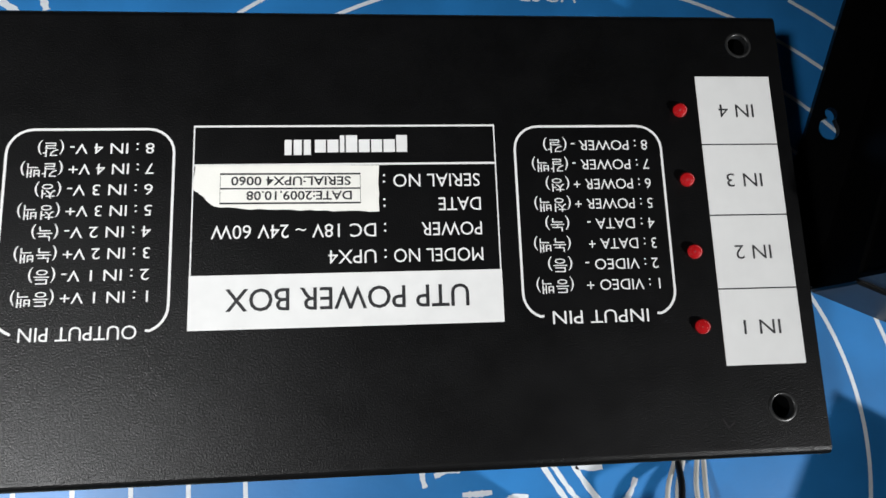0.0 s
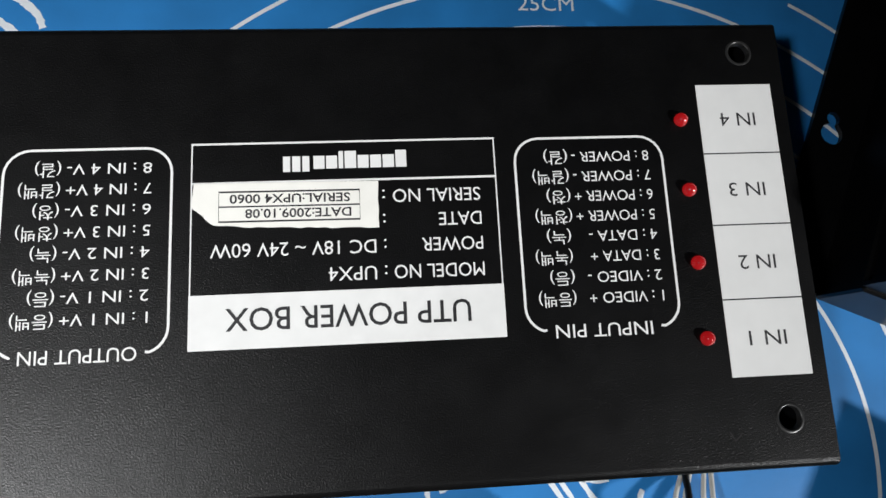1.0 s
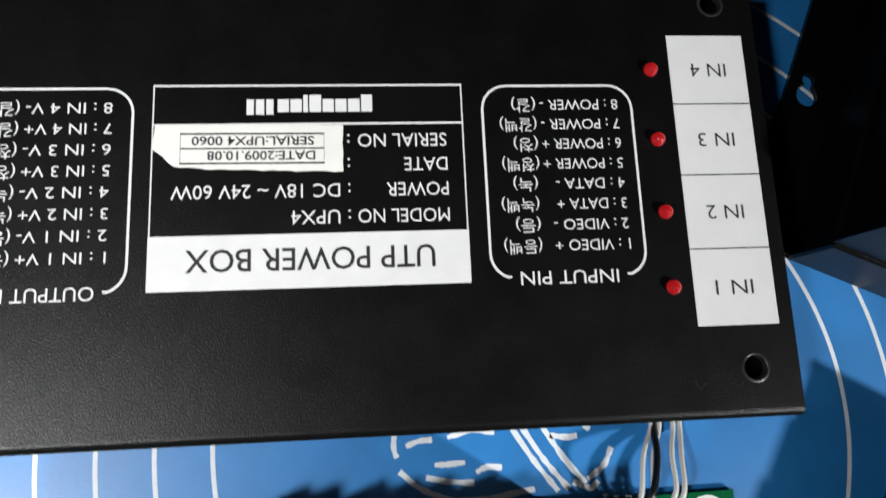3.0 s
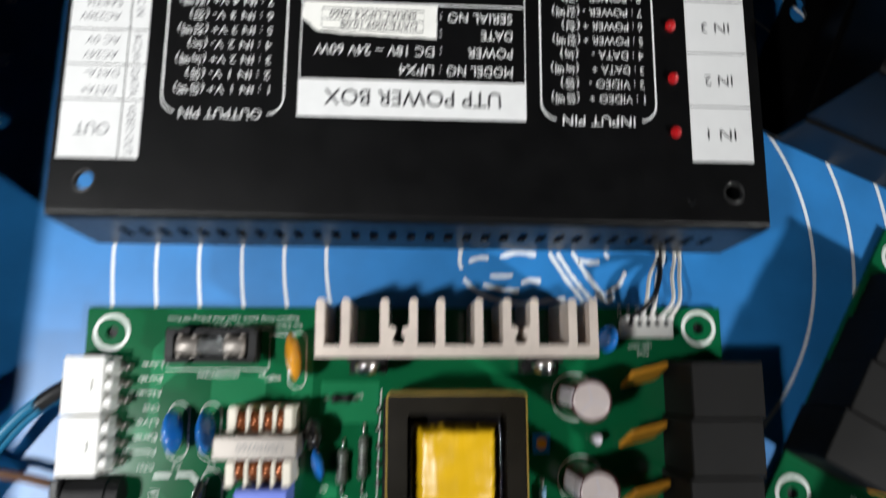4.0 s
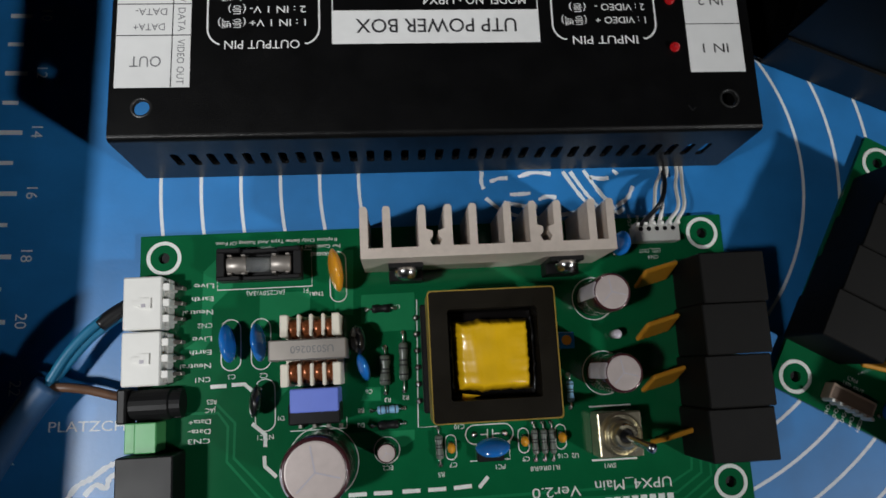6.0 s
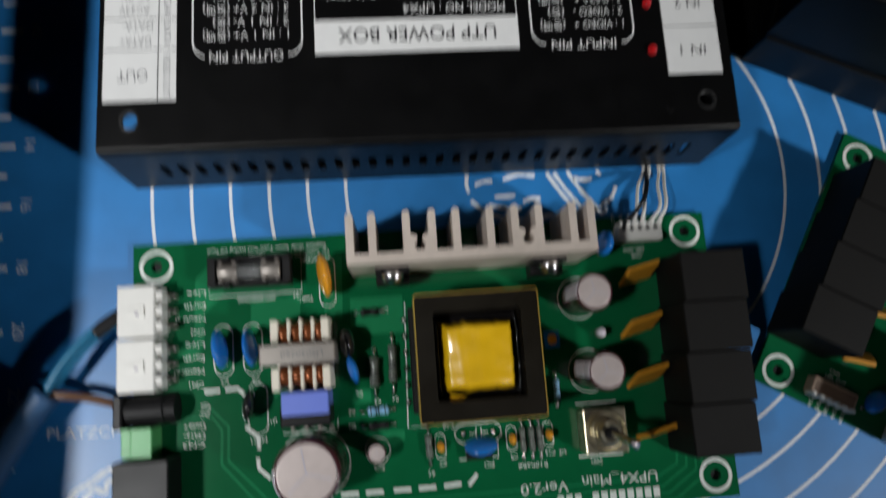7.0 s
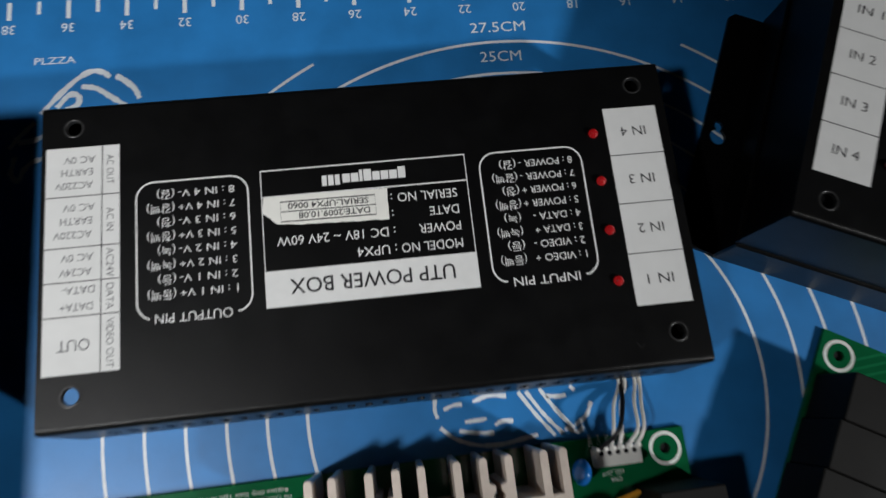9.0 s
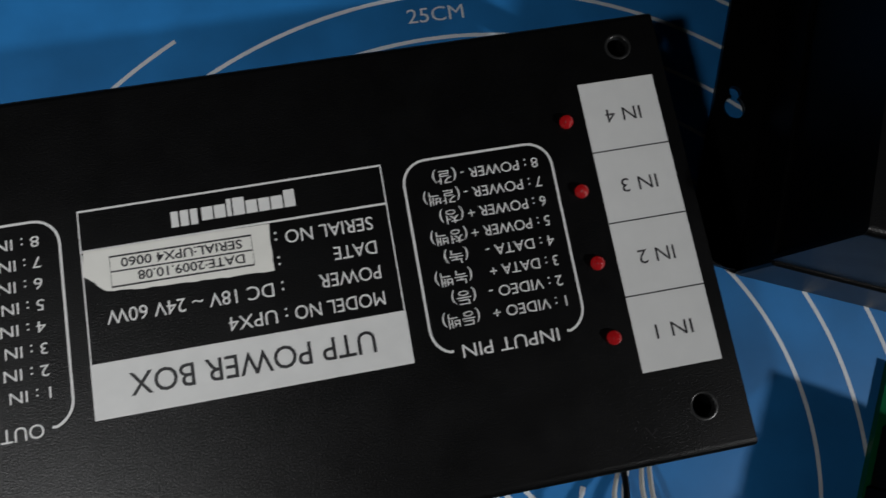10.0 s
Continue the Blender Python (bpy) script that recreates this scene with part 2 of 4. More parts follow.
# ---- the room round the table ----
def room():
    def slab(name, x0, x1, y0, y1, z0, z1, material, label, category):
        bm = bmesh.new()
        box(bm, x0 * 1000, x1 * 1000, y0 * 1000, y1 * 1000, z0 * 1000, z1 * 1000)
        return tagged(part(name, bm, material, None), label, category, kind="structure")
    slab("floor", -2.2, 2.2, -2.2, 2.2, -0.80, -0.75, M_WOODFLOOR, "brown vinyl floor of the room", "floor")
    slab("ceiling", -2.2, 2.2, -2.2, 2.2, 1.68, 1.73, M_WALL, "pale painted ceiling above the table", "ceiling")
    slab("wall_north", -2.2, 2.2, 2.2, 2.3, -0.75, 1.68, M_WALL, "plain pale painted room wall", "wall")
    slab("wall_south", -2.2, 2.2, -2.3, -2.2, -0.75, 1.68, M_WALL, "plain pale painted room wall", "wall")
    slab("wall_east", 2.2, 2.3, -2.2, 2.2, -0.75, 1.68, M_WALL, "plain pale painted room wall", "wall")
    slab("wall_west", -2.3, -2.2, -2.2, 2.2, -0.75, 1.68, M_WALL, "plain pale painted room wall", "wall")


room()


def work_table():
    t = thing("work_table", pose(0, 0, -0.0022), "grey laminate work table under the blue mat", "table")
    bm = bmesh.new()
    box(bm, -600, 600, -420, 380, -25, 0, 2.0, seg=2)
    part("tabletop", bm, M_TABLE, t)
    for x in (-560, 560):
        for y in (-380, 340):
            bm = bmesh.new()
            box(bm, x - 20, x + 20, y - 20, y + 20, -747.8, -25, 2.0)
            part("leg", bm, M_BPLAST, t)


work_table()


def shelf_riser():
    """An unseen low board on legs, added to cast the shade along the mat's edge."""
    t = thing("shelf_riser", pose(-0.1854, -0.10, -0.0022), "unseen dark board added to shade the blue mat's edge", "shelf")
    bm = bmesh.new()
    box(bm, -110, 0, -260, 204.5, 48, 60, 1.5)
    part("board", bm, M_BPLAST2, t)
    for y in (-255, 180):
        bm = bmesh.new()
        box(bm, -105, -45, y, y + 12, 0, 48, 1.0)
        part("leg", bm, M_BPLAST2, t)


shelf_riser()


# ---- the blue baking mat with its printing ----
def baking_mat():
    t = thing("baking_mat", pose(0, 0, 0), "blue silicone baking mat printed with white circles and rulers", "mat")
    bm = bmesh.new()
    prism(bm, rrect(-197, 420, -300, 188, 6), -2.0, 0.0)
    part("sheet", bm, M_MAT, t)
    cx, cy = 1.24, 20.67
    for r in (75.15, 87.7, 100.2, 112.75, 125.25):
        bm = bmesh.new()
        stroke(bm, circle(cx, cy, r, 180), 1.05, 0, 0.04, close=True)
        part("printed_ring", bm, M_PRINT, t)
    bm = bmesh.new()
    stroke(bm, circle(cx, cy, 137.8, 180, 119.4, 420.9), 1.05, 0, 0.04)
    part("printed_ring", bm, M_PRINT, t, "largest ring, left open over the numbers")
    # rulers: long ticks with numbers every 2 cm, short ones between
    tick_mesh = {}
    for long in (True, False):
        bm = bmesh.new()
        w, y0 = (1.5, 0.0) if long else (1.3, 2.0)
        box(bm, -w / 2, w / 2, y0, 7.0, -0.02, 0.04)
        mm(bm)
        me = bpy.data.meshes.new("ruler_tick")
        bm.to_mesh(me)
        bm.free()
        me.materials.append(M_PRINT)
        tick_mesh[long] = me
    for n in range(0, 40):
        o = new("ruler_tick", tick_mesh[n % 2 == 0])
        o.parent, o.matrix_basis = t, pose(0.2107 - 0.01005 * n, 0.1635, 0)
        if n:
            o = new("ruler_tick", tick_mesh[n % 2 == 0])
            o.parent, o.matrix_basis = t, pose(-0.1806, 0.1750 - 0.01005 * n, 0, 0, 0, 90)
    for n in range(2, 40, 2):
        lettering("numeral", str(n), 210.7 - 10.05 * n, 161.5, 0.04, 3.4, M_PRINT, t, align="CENTER", turn=180)
        lettering("numeral", str(n), -177.7, 175.2 - 10.05 * n, 0.04, 3.4, M_PRINT, t, align="CENTER", turn=-90)
    lettering("printed_word", "CM", -178.5, 168.0, 0.04, 3.6, M_PRINT, t, align="CENTER", turn=180)
    lettering("printed_word", "27.5CM", 0.9, 150.0, 0.04, 3.9, M_PRINT, t, width=20.3, align="CENTER")
    lettering("printed_word", "25CM", 0.8, 138.2, 0.04, 4.0, M_PRINT, t, width=15.0, align="CENTER")
    lettering("printed_word", "PLZZA", -161.9, 146.0, 0.04, 2.6, M_PRINT, t, width=13.8)
    lettering("printed_word", "PLATZCHEN", -165.4, -58.9, 0.04, 3.0, M_PRINT, t, width=29.0)
    rng = random.Random(4)

    def sketch(strokes, w, ox, oy):
        for pts in strokes:
            bm = bmesh.new()
            stroke(bm, smooth_path([(x + ox, y + oy, 0) for x, y in pts], 6), w, 0, 0.04, jitter=0.25, rng=rng)
            part("printed_drawing", bm, M_PRINT, t)
    # a pizza slice
    sketch([[(-158, 128), (-153, 134), (-147, 140), (-142, 143), (-138, 142.5), (-135.5, 140.5)],
            [(-133.5, 141), (-130, 138.5), (-127, 135.5), (-125.5, 132)],
            [(-145, 137.5), (-140, 136.5), (-135, 133), (-130, 129.5)],
            [(-153, 130), (-149, 134.5), (-146, 134), (-146, 131), (-150, 129)],
            [(-160, 125), (-164, 121), (-168, 116)],
            [(-166, 113), (-167, 107), (-164.5, 104.5), (-163, 108), (-160, 111), (-156, 112)],
            [(-165, 118), (-159, 119), (-154, 122)]], 1.9, -0.85, -0.55)
    # a round gingerbread figure
    sketch([[(-157, -88), (-158, -80), (-155, -73), (-150, -70)],
            [(-150, -70), (-146, -67), (-142, -65.5), (-138, -65)],
            [(-152, -75), (-149, -72), (-146, -73), (-145, -70), (-142, -69)],
            [(-149, -78), (-145, -80), (-146, -84), (-142, -86)],
            [(-141, -74), (-138, -76), (-139, -80)],
            [(-155, -90), (-150, -94), (-143, -95)]], 1.5, -1.75, -2.3)
    # a cup seen in outline with a spoon
    sketch([[(-34, 22), (-34.3, 18.5), (-33.6, 16)],
            [(-33, 13), (-28, 9), (-21, 6.6), (-14, 6.3), (-7, 7.4), (-2, 8.2)],
            [(-27, 11.5), (-22, 10.5), (-16, 10.0)],
            [(-31.5, 18.5), (-28.5, 19.6), (-25.5, 19.8)],
            [(-22, 20.2), (-17, 21.6), (-11, 21.2)],
            [(-25, 14.2), (-21.5, 14.3), (-18, 14.6)],
            [(-15.5, 12.3), (-13, 13.4), (-9.5, 13.2)],
            [(-7, 22), (-2, 14.5), (3.5, 7.5)], [(-4.5, 22), (0.5, 14.5), (6, 8)],
            [(0, 22.5), (5, 15), (10, 9)], [(13, 9.5), (11, 8), (7, 9.5)],
            [(2, 20), (6, 19.5), (8.5, 19.8)], [(10, 22.5), (11.5, 21)],
            [(10.5, 10), (14.5, 13), (16.5, 17)]], 1.25, 0.6, -0.8)


baking_mat()


# ---- the power boxes: a folded black steel cover printed in white ----
HANGUL = ("등백", "등", "녹백", "녹", "청백", "청", "갈백", "갈")
TOP = 32.4


def pin_frame(t, x0, x1, y0, y1, g0, g1, r=5.0):
    """A rounded printed frame, open at its top between g0 and g1."""
    ym = y1 - 0.3
    pts = [(g0, ym - 0.1)] + circle(x0 + r, y1 - r, r, 6, 110, 180) + circle(x0 + r, y0 + r, r, 6, 180, 270) + circle(x1 - r, y0 + r, r, 6, 270, 360) + circle(x1 - r, y1 - r, r, 6, 0, 70) + [(g1, ym - 0.1)]
    bm = bmesh.new()
    stroke(bm, pts, 0.5, TOP, 0.05)
    part("printed_frame", bm, M_SILK, t)


def strip(t, name, x0, x1, y0, y1, z, material, label=""):
    bm = bmesh.new()
    box(bm, x0, x1, y0, y1, z, z + 0.12)
    return part(name, bm, material, t, label)


def cover_shell(t, z_low, full, splay=0.0):
    """Top sheet with four screw holes, two bends and two slotted side walls; the ends are open. The walls spring out by splay at the foot."""
    hx, hy, th, r = 93.3, 47.1, 1.2, 1.6
    bm = bmesh.new()
    holes = [circle(x, y, 2.3, 20) for x in (-84.2, 84.3) for y in (-39.8, 37.6)]
    holed(bm, [(-hx, -hy + r), (hx, -hy + r), (hx, hy - r), (-hx, hy - r)], holes, TOP - th, TOP)
    part("top_sheet", bm, M_BLACK, t)
    for s in (-1, 1):
        bm = bmesh.new()
        prof = [(hy - r + a * math.sin(radians(d)), TOP - r + a * math.cos(radians(d))) for a, ds in ((r, range(0, 91, 15)), (r - th, range(90, -1, -15))) for d in ds]
        lo = [bm.verts.new((-hx, s * y, z)) for y, z in prof]
        hi = [bm.verts.new((hx, s * y, z)) for y, z in prof]
        bm.faces.new(lo)
        bm.faces.new(hi[::-1])
        for i in range(len(prof)):
            j = (i + 1) % len(prof)
            bm.faces.new((lo[i], lo[j], hi[j], hi[i]))
        part("bend", bm, M_BLACK, t, smooth=False)
        bm = bmesh.new()
        slots = []
        if full:
            slots = [pill(x - 1.2, x + 1.2, 12.5, 21.5) for x in (-82 + 5.19 * k for k in range(32))]
        vs = holed(bm, [(-hx, z_low), (hx, z_low), (hx, TOP - r), (-hx, TOP - r)], slots, 0, th)
        for v in vs:
            x, y, z = v.co
            v.co = (x, s * (hy - z + splay * (TOP - y) / TOP), y)
        part("side_wall", bm, M_BLACK, t)
    for x in (-84.2, 84.3):
        for y in (-39.8, 37.6):
            bm = bmesh.new()
            lathe(bm, x, y, [(2.25, TOP - 1.4), (2.3, TOP + 0.02), (2.65, TOP + 0.16), (2.95, TOP + 0.02)], 24, close=False)
            part("screw_hole_rim", bm, M_RIM, t, "worn dark rim of a screw hole", smooth=True)
            if (x, y) != (84.3, 37.6):
                bm = bmesh.new()
                box(bm, x - 5, x + 5, y - 5, y + 5, 26.0, 27.2, 0.2)
                part("inner_tab", bm, M_BLACK, t)


def printed_top(t, led_material):
    pin_frame(t, -64.4, -33.2, -21.2, 18.7, -60.3, -37.2)
    pin_frame(t, 35.1, 66.7, -21.0, 19.2, 39.2, 63.3)
    lettering("printed_title", "INPUT PIN", -48.7, 17.4, TOP + 0.05, 2.6, M_SILK, t, width=19.6, align="CENTER")
    lettering("printed_title", "OUTPUT PIN", 51.3, 17.8, TOP + 0.05, 2.6, M_SILK, t, width=21.2, align="CENTER")
    names = ("VIDEO +", "VIDEO -", "DATA +", "DATA -", "POWER +", "POWER +", "POWER -", "POWER -")
    for k in range(8):
        y = 11.3 - 4.2 * k
        lettering("printed_line", "%d : %s" % (k + 1, names[k]), -61.5, y, TOP + 0.05, 2.15, M_SILK, t, width=15.2 if k < 2 else 14.2 if k < 4 else 16.4)
        lettering("printed_line", "(%s)" % HANGUL[k], -44.2 if k > 3 else -43.6, y, TOP + 0.05, 2.2, M_SILK, t, width=7.6 if k % 2 == 0 else 5.0)
        lettering("printed_line", "%d : IN %d V%s" % (k + 1, k // 2 + 1, "+-"[k % 2]), 38.9, y, TOP + 0.05, 2.15, M_SILK, t, width=16.0)
        lettering("printed_line", "(%s)" % HANGUL[k], 56.0, y, TOP + 0.05, 2.2, M_SILK, t, width=7.8 if k % 2 == 0 else 4.9)
    # the type plate in the middle
    bm = bmesh.new()
    stroke(bm, [(-29.0, -21.5), (31.3, -21.5), (31.3, 19.0), (-29.0, 19.0)], 0.5, TOP, 0.05, close=True)
    part("printed_frame", bm, M_SILK, t)
    bm = bmesh.new()
    stroke(bm, [(-28.9, -13.4), (31.2, -13.4)], 0.45, TOP, 0.05)
    part("printed_rule", bm, M_SILK, t)
    strip(t, "printed_band", -29.2, 31.5, 8.7, 19.1, TOP - 0.06, M_SILK)
    lettering("printed_title", "UTP POWER BOX", 1.1, 11.5, TOP + 0.10, 4.3, M_INK, t, width=47.0, align="CENTER", bold=0.006)
    for y, a, b, w in ((4.2, "MODEL NO", ": UPX4", 17.8), (-1.1, "POWER", ": DC 18V ~ 24V 60W", 12.2), (-6.2, "DATE", ":", 8.6), (-11.2, "SERIAL NO", ":", 17.6)):
        lettering("printed_line", a, -25.6, y, TOP + 0.05, 2.7, M_SILK, t, width=w)
        lettering("printed_line", b, -6.4, y, TOP + 0.05, 2.7, M_SILK, t, width={": UPX4": 11.4, ":": 0.5}.get(b, 34.0))
    # the maker's mark as plain blocks
    for k, (x, w) in enumerate(((-11.0, 2.2), (-8.5, 2.3), (-5.9, 2.2), (-3.4, 2.2), (-0.9, 2.3), (1.7, 0.9), (2.9, 2.2), (5.4, 2.2), (8.4, 1.4), (10.2, 1.6), (12.2, 1.4))):
        low = -18.6 - (0.9 if k in (0, 4, 5) else 0.0)
        strip(t, "maker_mark", x, x + w, low, -15.9 + (0.5 if k > 7 else 0.0), TOP - 0.07, M_SILK, "plain white block of a printed mark")
    # the torn paper sticker over the type plate
    rng = random.Random(9)
    edge = [(-5.2, -13.0), (30.9, -13.5), (31.4, -8.6), (29.6, -7.2), (27.2, -4.9), (20, -4.3), (12, -4.0), (4, -3.7), (-5.0, -3.5)]
    pts = []
    for (xa, ya), (xb, yb) in zip(edge, edge[1:] + edge[:1]):
        n = 5 if ya > -12.8 else 1
        for i in range(n):
            q = i / n
            pts.append((xa + (xb - xa) * q + rng.uniform(-.12, .12), ya + (yb - ya) * q + rng.uniform(-.12, .12)))
    bm = bmesh.new()
    prism(bm, pts, TOP + 0.08, TOP + 0.24)
    s = part("sticker", bm, M_STICK, t, "torn yellowed paper sticker with date and serial")
    bm = bmesh.new()
    stroke(bm, [(-1.4, -11.3), (26.0, -11.5), (26.0, -5.5), (-1.4, -5.3)], 0.36, TOP + 0.24, 0.03, close=True)
    stroke(bm, [(-1.4, -8.3), (26.0, -8.5)], 0.3, TOP + 0.24, 0.03)
    part("ink_frame", bm, M_INK, s)
    lettering("ink_line", "DATE:2009.10.08", 0.3, -7.75, TOP + 0.27, 1.75, M_INK, s, width=20.6, turn=-0.4, bold=0.016)
    lettering("ink_line", "SERIAL:UPX4 0060", 0.5, -10.75, TOP + 0.27, 1.75, M_INK, s, width=23.4, turn=-0.4, bold=0.016)
    # a nick in the paint beside a screw hole
    bm = bmesh.new()
    stroke(bm, [(-73.9, 40.2), (-72.6, 41.3), (-71.6, 39.6)], 0.28, TOP, 0.02)
    part("paint_scratch", bm, M_RIM, t, "grey nick in the black paint")
    # input labels and lamps
    lab = strip(t, "input_label", -90.2, -73.5, -32.4, 29.3, TOP, M_LABEL, "white paper label of four fields")
    for k in range(4):
        y1 = 29.3 - 15.42 * k
        lettering("ink_line", "IN %d" % (k + 1), -81.9, y1 - 9.0, TOP + 0.14, 2.9, M_INK, lab, width=7.8, align="CENTER")
        if k:
            bm = bmesh.new()
            stroke(bm, [(-90.2, y1), (-73.5, y1)], 0.28, TOP + 0.12, 0.02)
            part("ink_rule", bm, M_INK, lab)
        bm = bmesh.new()
        lathe(bm, -69.35, 21.4 - 15.33 * k, [(1.5, TOP), (1.46, TOP + 0.5), (1.3, TOP + 1.0), (0.95, TOP + 1.5), (0.5, TOP + 1.8), (0.1, TOP + 1.9)], 18)
        part("indicator_lamp", bm, led_material, t, "small round red indicator lamp", smooth=True)
    # output labels
    lab = strip(t, "output_label", 71.3, 91.9, -33.7, 31.8, TOP, M_LABEL, "white paper label of five fields")
    bm = bmesh.new()
    stroke(bm, [(76.1, -33.6), (76.5, 31.7)], 0.3, TOP + 0.12, 0.02)
    for y in (-18.7, -3.6, 6.3, 16.0):
        stroke(bm, [(71.4, y), (91.8, y)], 0.3, TOP + 0.12, 0.02)
    part("ink_rule", bm, M_INK, lab)
    for text, x, y in (("OUT", 83.6, 22.4), ("DATA+", 82.9, 12.4), ("DATA-", 82.4, 7.7), ("AC24V", 83.3, 2.6), ("AC 0V", 82.9, -1.6), ("AC220V", 84.2, -8.3), ("EARTH", 83.3, -12.3),
                       ("AC 0V", 82.6, -16.3), ("AC220V", 84.0, -23.0), ("EARTH", 83.2, -27.0), ("AC 0V", 82.5, -30.8)):
        big = text == "OUT"
        lettering("ink_line", text, x, y, TOP + 0.14, 3.2 if big else 2.1, M_GREYINK, lab, width=8.6 if big else 1.75 * len(text), align="CENTER")
    for text, y, w in (("VIDEO OUT", 24.1, 13.6), ("DATA", 11.2, 7.4), ("AC24V", 1.5, 8.4), ("AC IN", -11.1, 7.0), ("AC OUT", -26.2, 9.0)):
        lettering("ink_line", text, 74.9, y, TOP + 0.14, 2.0, M_GREYINK, lab, width=w, align="CENTER", turn=90)


def power_box():
    t = thing("power_box_cover", pose(-0.0485, 0.06935, -0.0012, 0.87, 0.09, 181.26), "black steel power box cover with white print and red lamps", "power box", "power boxes")
    cover_shell(t, 1.95, True, 1.6)
    # black sheets added inside the front wall to stand in for the shade behind the slots
    for x0, x1 in ((-73.0, 55.6), (60.8, 86.0)):
        bm = bmesh.new()
        box(bm, x0, x1, 43.6, 44.1, 4.0, 29.5)
        part("vent_lining", bm, M_BPLAST2, t, "added black sheet standing in for shade behind the vents")
    printed_top(t, M_LED)


power_box()


def second_power_box():
    """The closed box: the same cover over a flanged base, raised on it."""
    t = thing("power_box", pose(0.1693, 0.0694, 0.0185, 0, 0, -22.4), "black steel power box with a flanged base and white labels", "power box", "power boxes")
    cover_shell(t, 0.0, False)
    printed_top(t, M_LED_OFF)
    bm = bmesh.new()
    box(bm, -92.8, 92.8, -48.0, 48.0, -18.3, -0.3, 0.6)
    box(bm, -91.5, 91.5, -45.4, 45.4, -0.6, 30.6, 0.4)
    part("base_tray", bm, M_BLACK, t)
    for s in (-1, 1):
        bm = bmesh.new()
        hole = circle(-100.4, -4.5, 3.0, 20, 115, 410) + circle(-101.0, -0.2, 1.8, 12, -30, 210)
        out = [(-106.0, -45), (-106.0, 44), (-104.0, 46), (-88, 46), (-88, -47), (-104.0, -47)]
        holed(bm, [(s * x, y) for x, y in out], [[(s * x, y) for x, y in hole]], -18.5, -16.9)
        part("flange", bm, M_BLACK, t, "mounting ear with a keyhole")


second_power_box()


# ---- the circuit boards ----
CX, CY, CR = -47.5, -38.5, radians(1.9)
PZ = 1.8


def Q(x, y):
    """Board coordinates of a place on the mat under the first board."""
    dx, dy = x - CX, y - CY
    return (dx * math.cos(CR) + dy * math.sin(CR), -dx * math.sin(CR) + dy * math.cos(CR))


def pbox(name, t, x, y, w, d, z0, z1, material, bev=0.3, rz=0.0, label="", seg=1):
    qx, qy = Q(x, y)
    bm = bmesh.new()
    box(bm, qx - w / 2, qx + w / 2, qy - d / 2, qy + d / 2, z0, z1, bev, rz, seg)
    return part(name, bm, material, t, label)


def silk_text(t, text, x, y, cap=1.5, width=None, align="CENTER", turn=180):
    qx, qy = Q(x, y)
    return lettering("silkscreen", text, qx, qy + (cap / 2 if turn == 180 else -cap / 2), PZ + 0.04, cap, M_BSILK, t, width=width, align=align, turn=turn)


def silk_line(t, pts, w=0.3, close=False, material=None, name="silkscreen", z=0.0, conv=True):
    bm = bmesh.new()
    stroke(bm, [Q(*p) for p in pts] if conv else pts, w, PZ + z, 0.04, close=close)
    return part(name, bm, material or M_BSILK, t)


def disc_part(name, t, x, y, length, height, thick, rz, material, zc, label="", tilt=0.0):
    """A lens-shaped dipped disc standing on edge."""
    qx, qy = Q(x, y)
    bm = bmesh.new()
    bmesh.ops.create_uvsphere(bm, u_segments=18, v_segments=10, radius=1.0)
    for v in bm.verts:
        f = 1 - 0.35 * (v.co.x ** 2 + v.co.z ** 2) ** 2
        v.co = Vector((v.co.x * length / 2, v.co.y * thick / 2 * (0.75 + 0.5 * f), v.co.z * height / 2))
    m = Matrix.Translation((qx, qy, zc)) @ Matrix.Rotation(radians(rz), 4, "Z") @ Matrix.Rotation(radians(tilt), 4, "X")
    bmesh.ops.transform(bm, matrix=m, verts=bm.verts)
    ob = part(name, bm, material, t, label, smooth=True)
    ux, uy = math.cos(radians(rz)), math.sin(radians(rz))
    for s in (-1, 1):
        bm = bmesh.new()
        px, py = qx + s * ux * length * 0.33, qy + s * uy * length * 0.33
        tube(bm, [(px, py, zc), (px, py, PZ - 0.2)], 0.35, 6)
        lathe(bm, px, py, [(0.9, PZ), (0.7, PZ + 0.5), (0.3, PZ + 0.9)], 10)
        part("lead", bm, M_SOLDER, ob, smooth=True)
    return ob


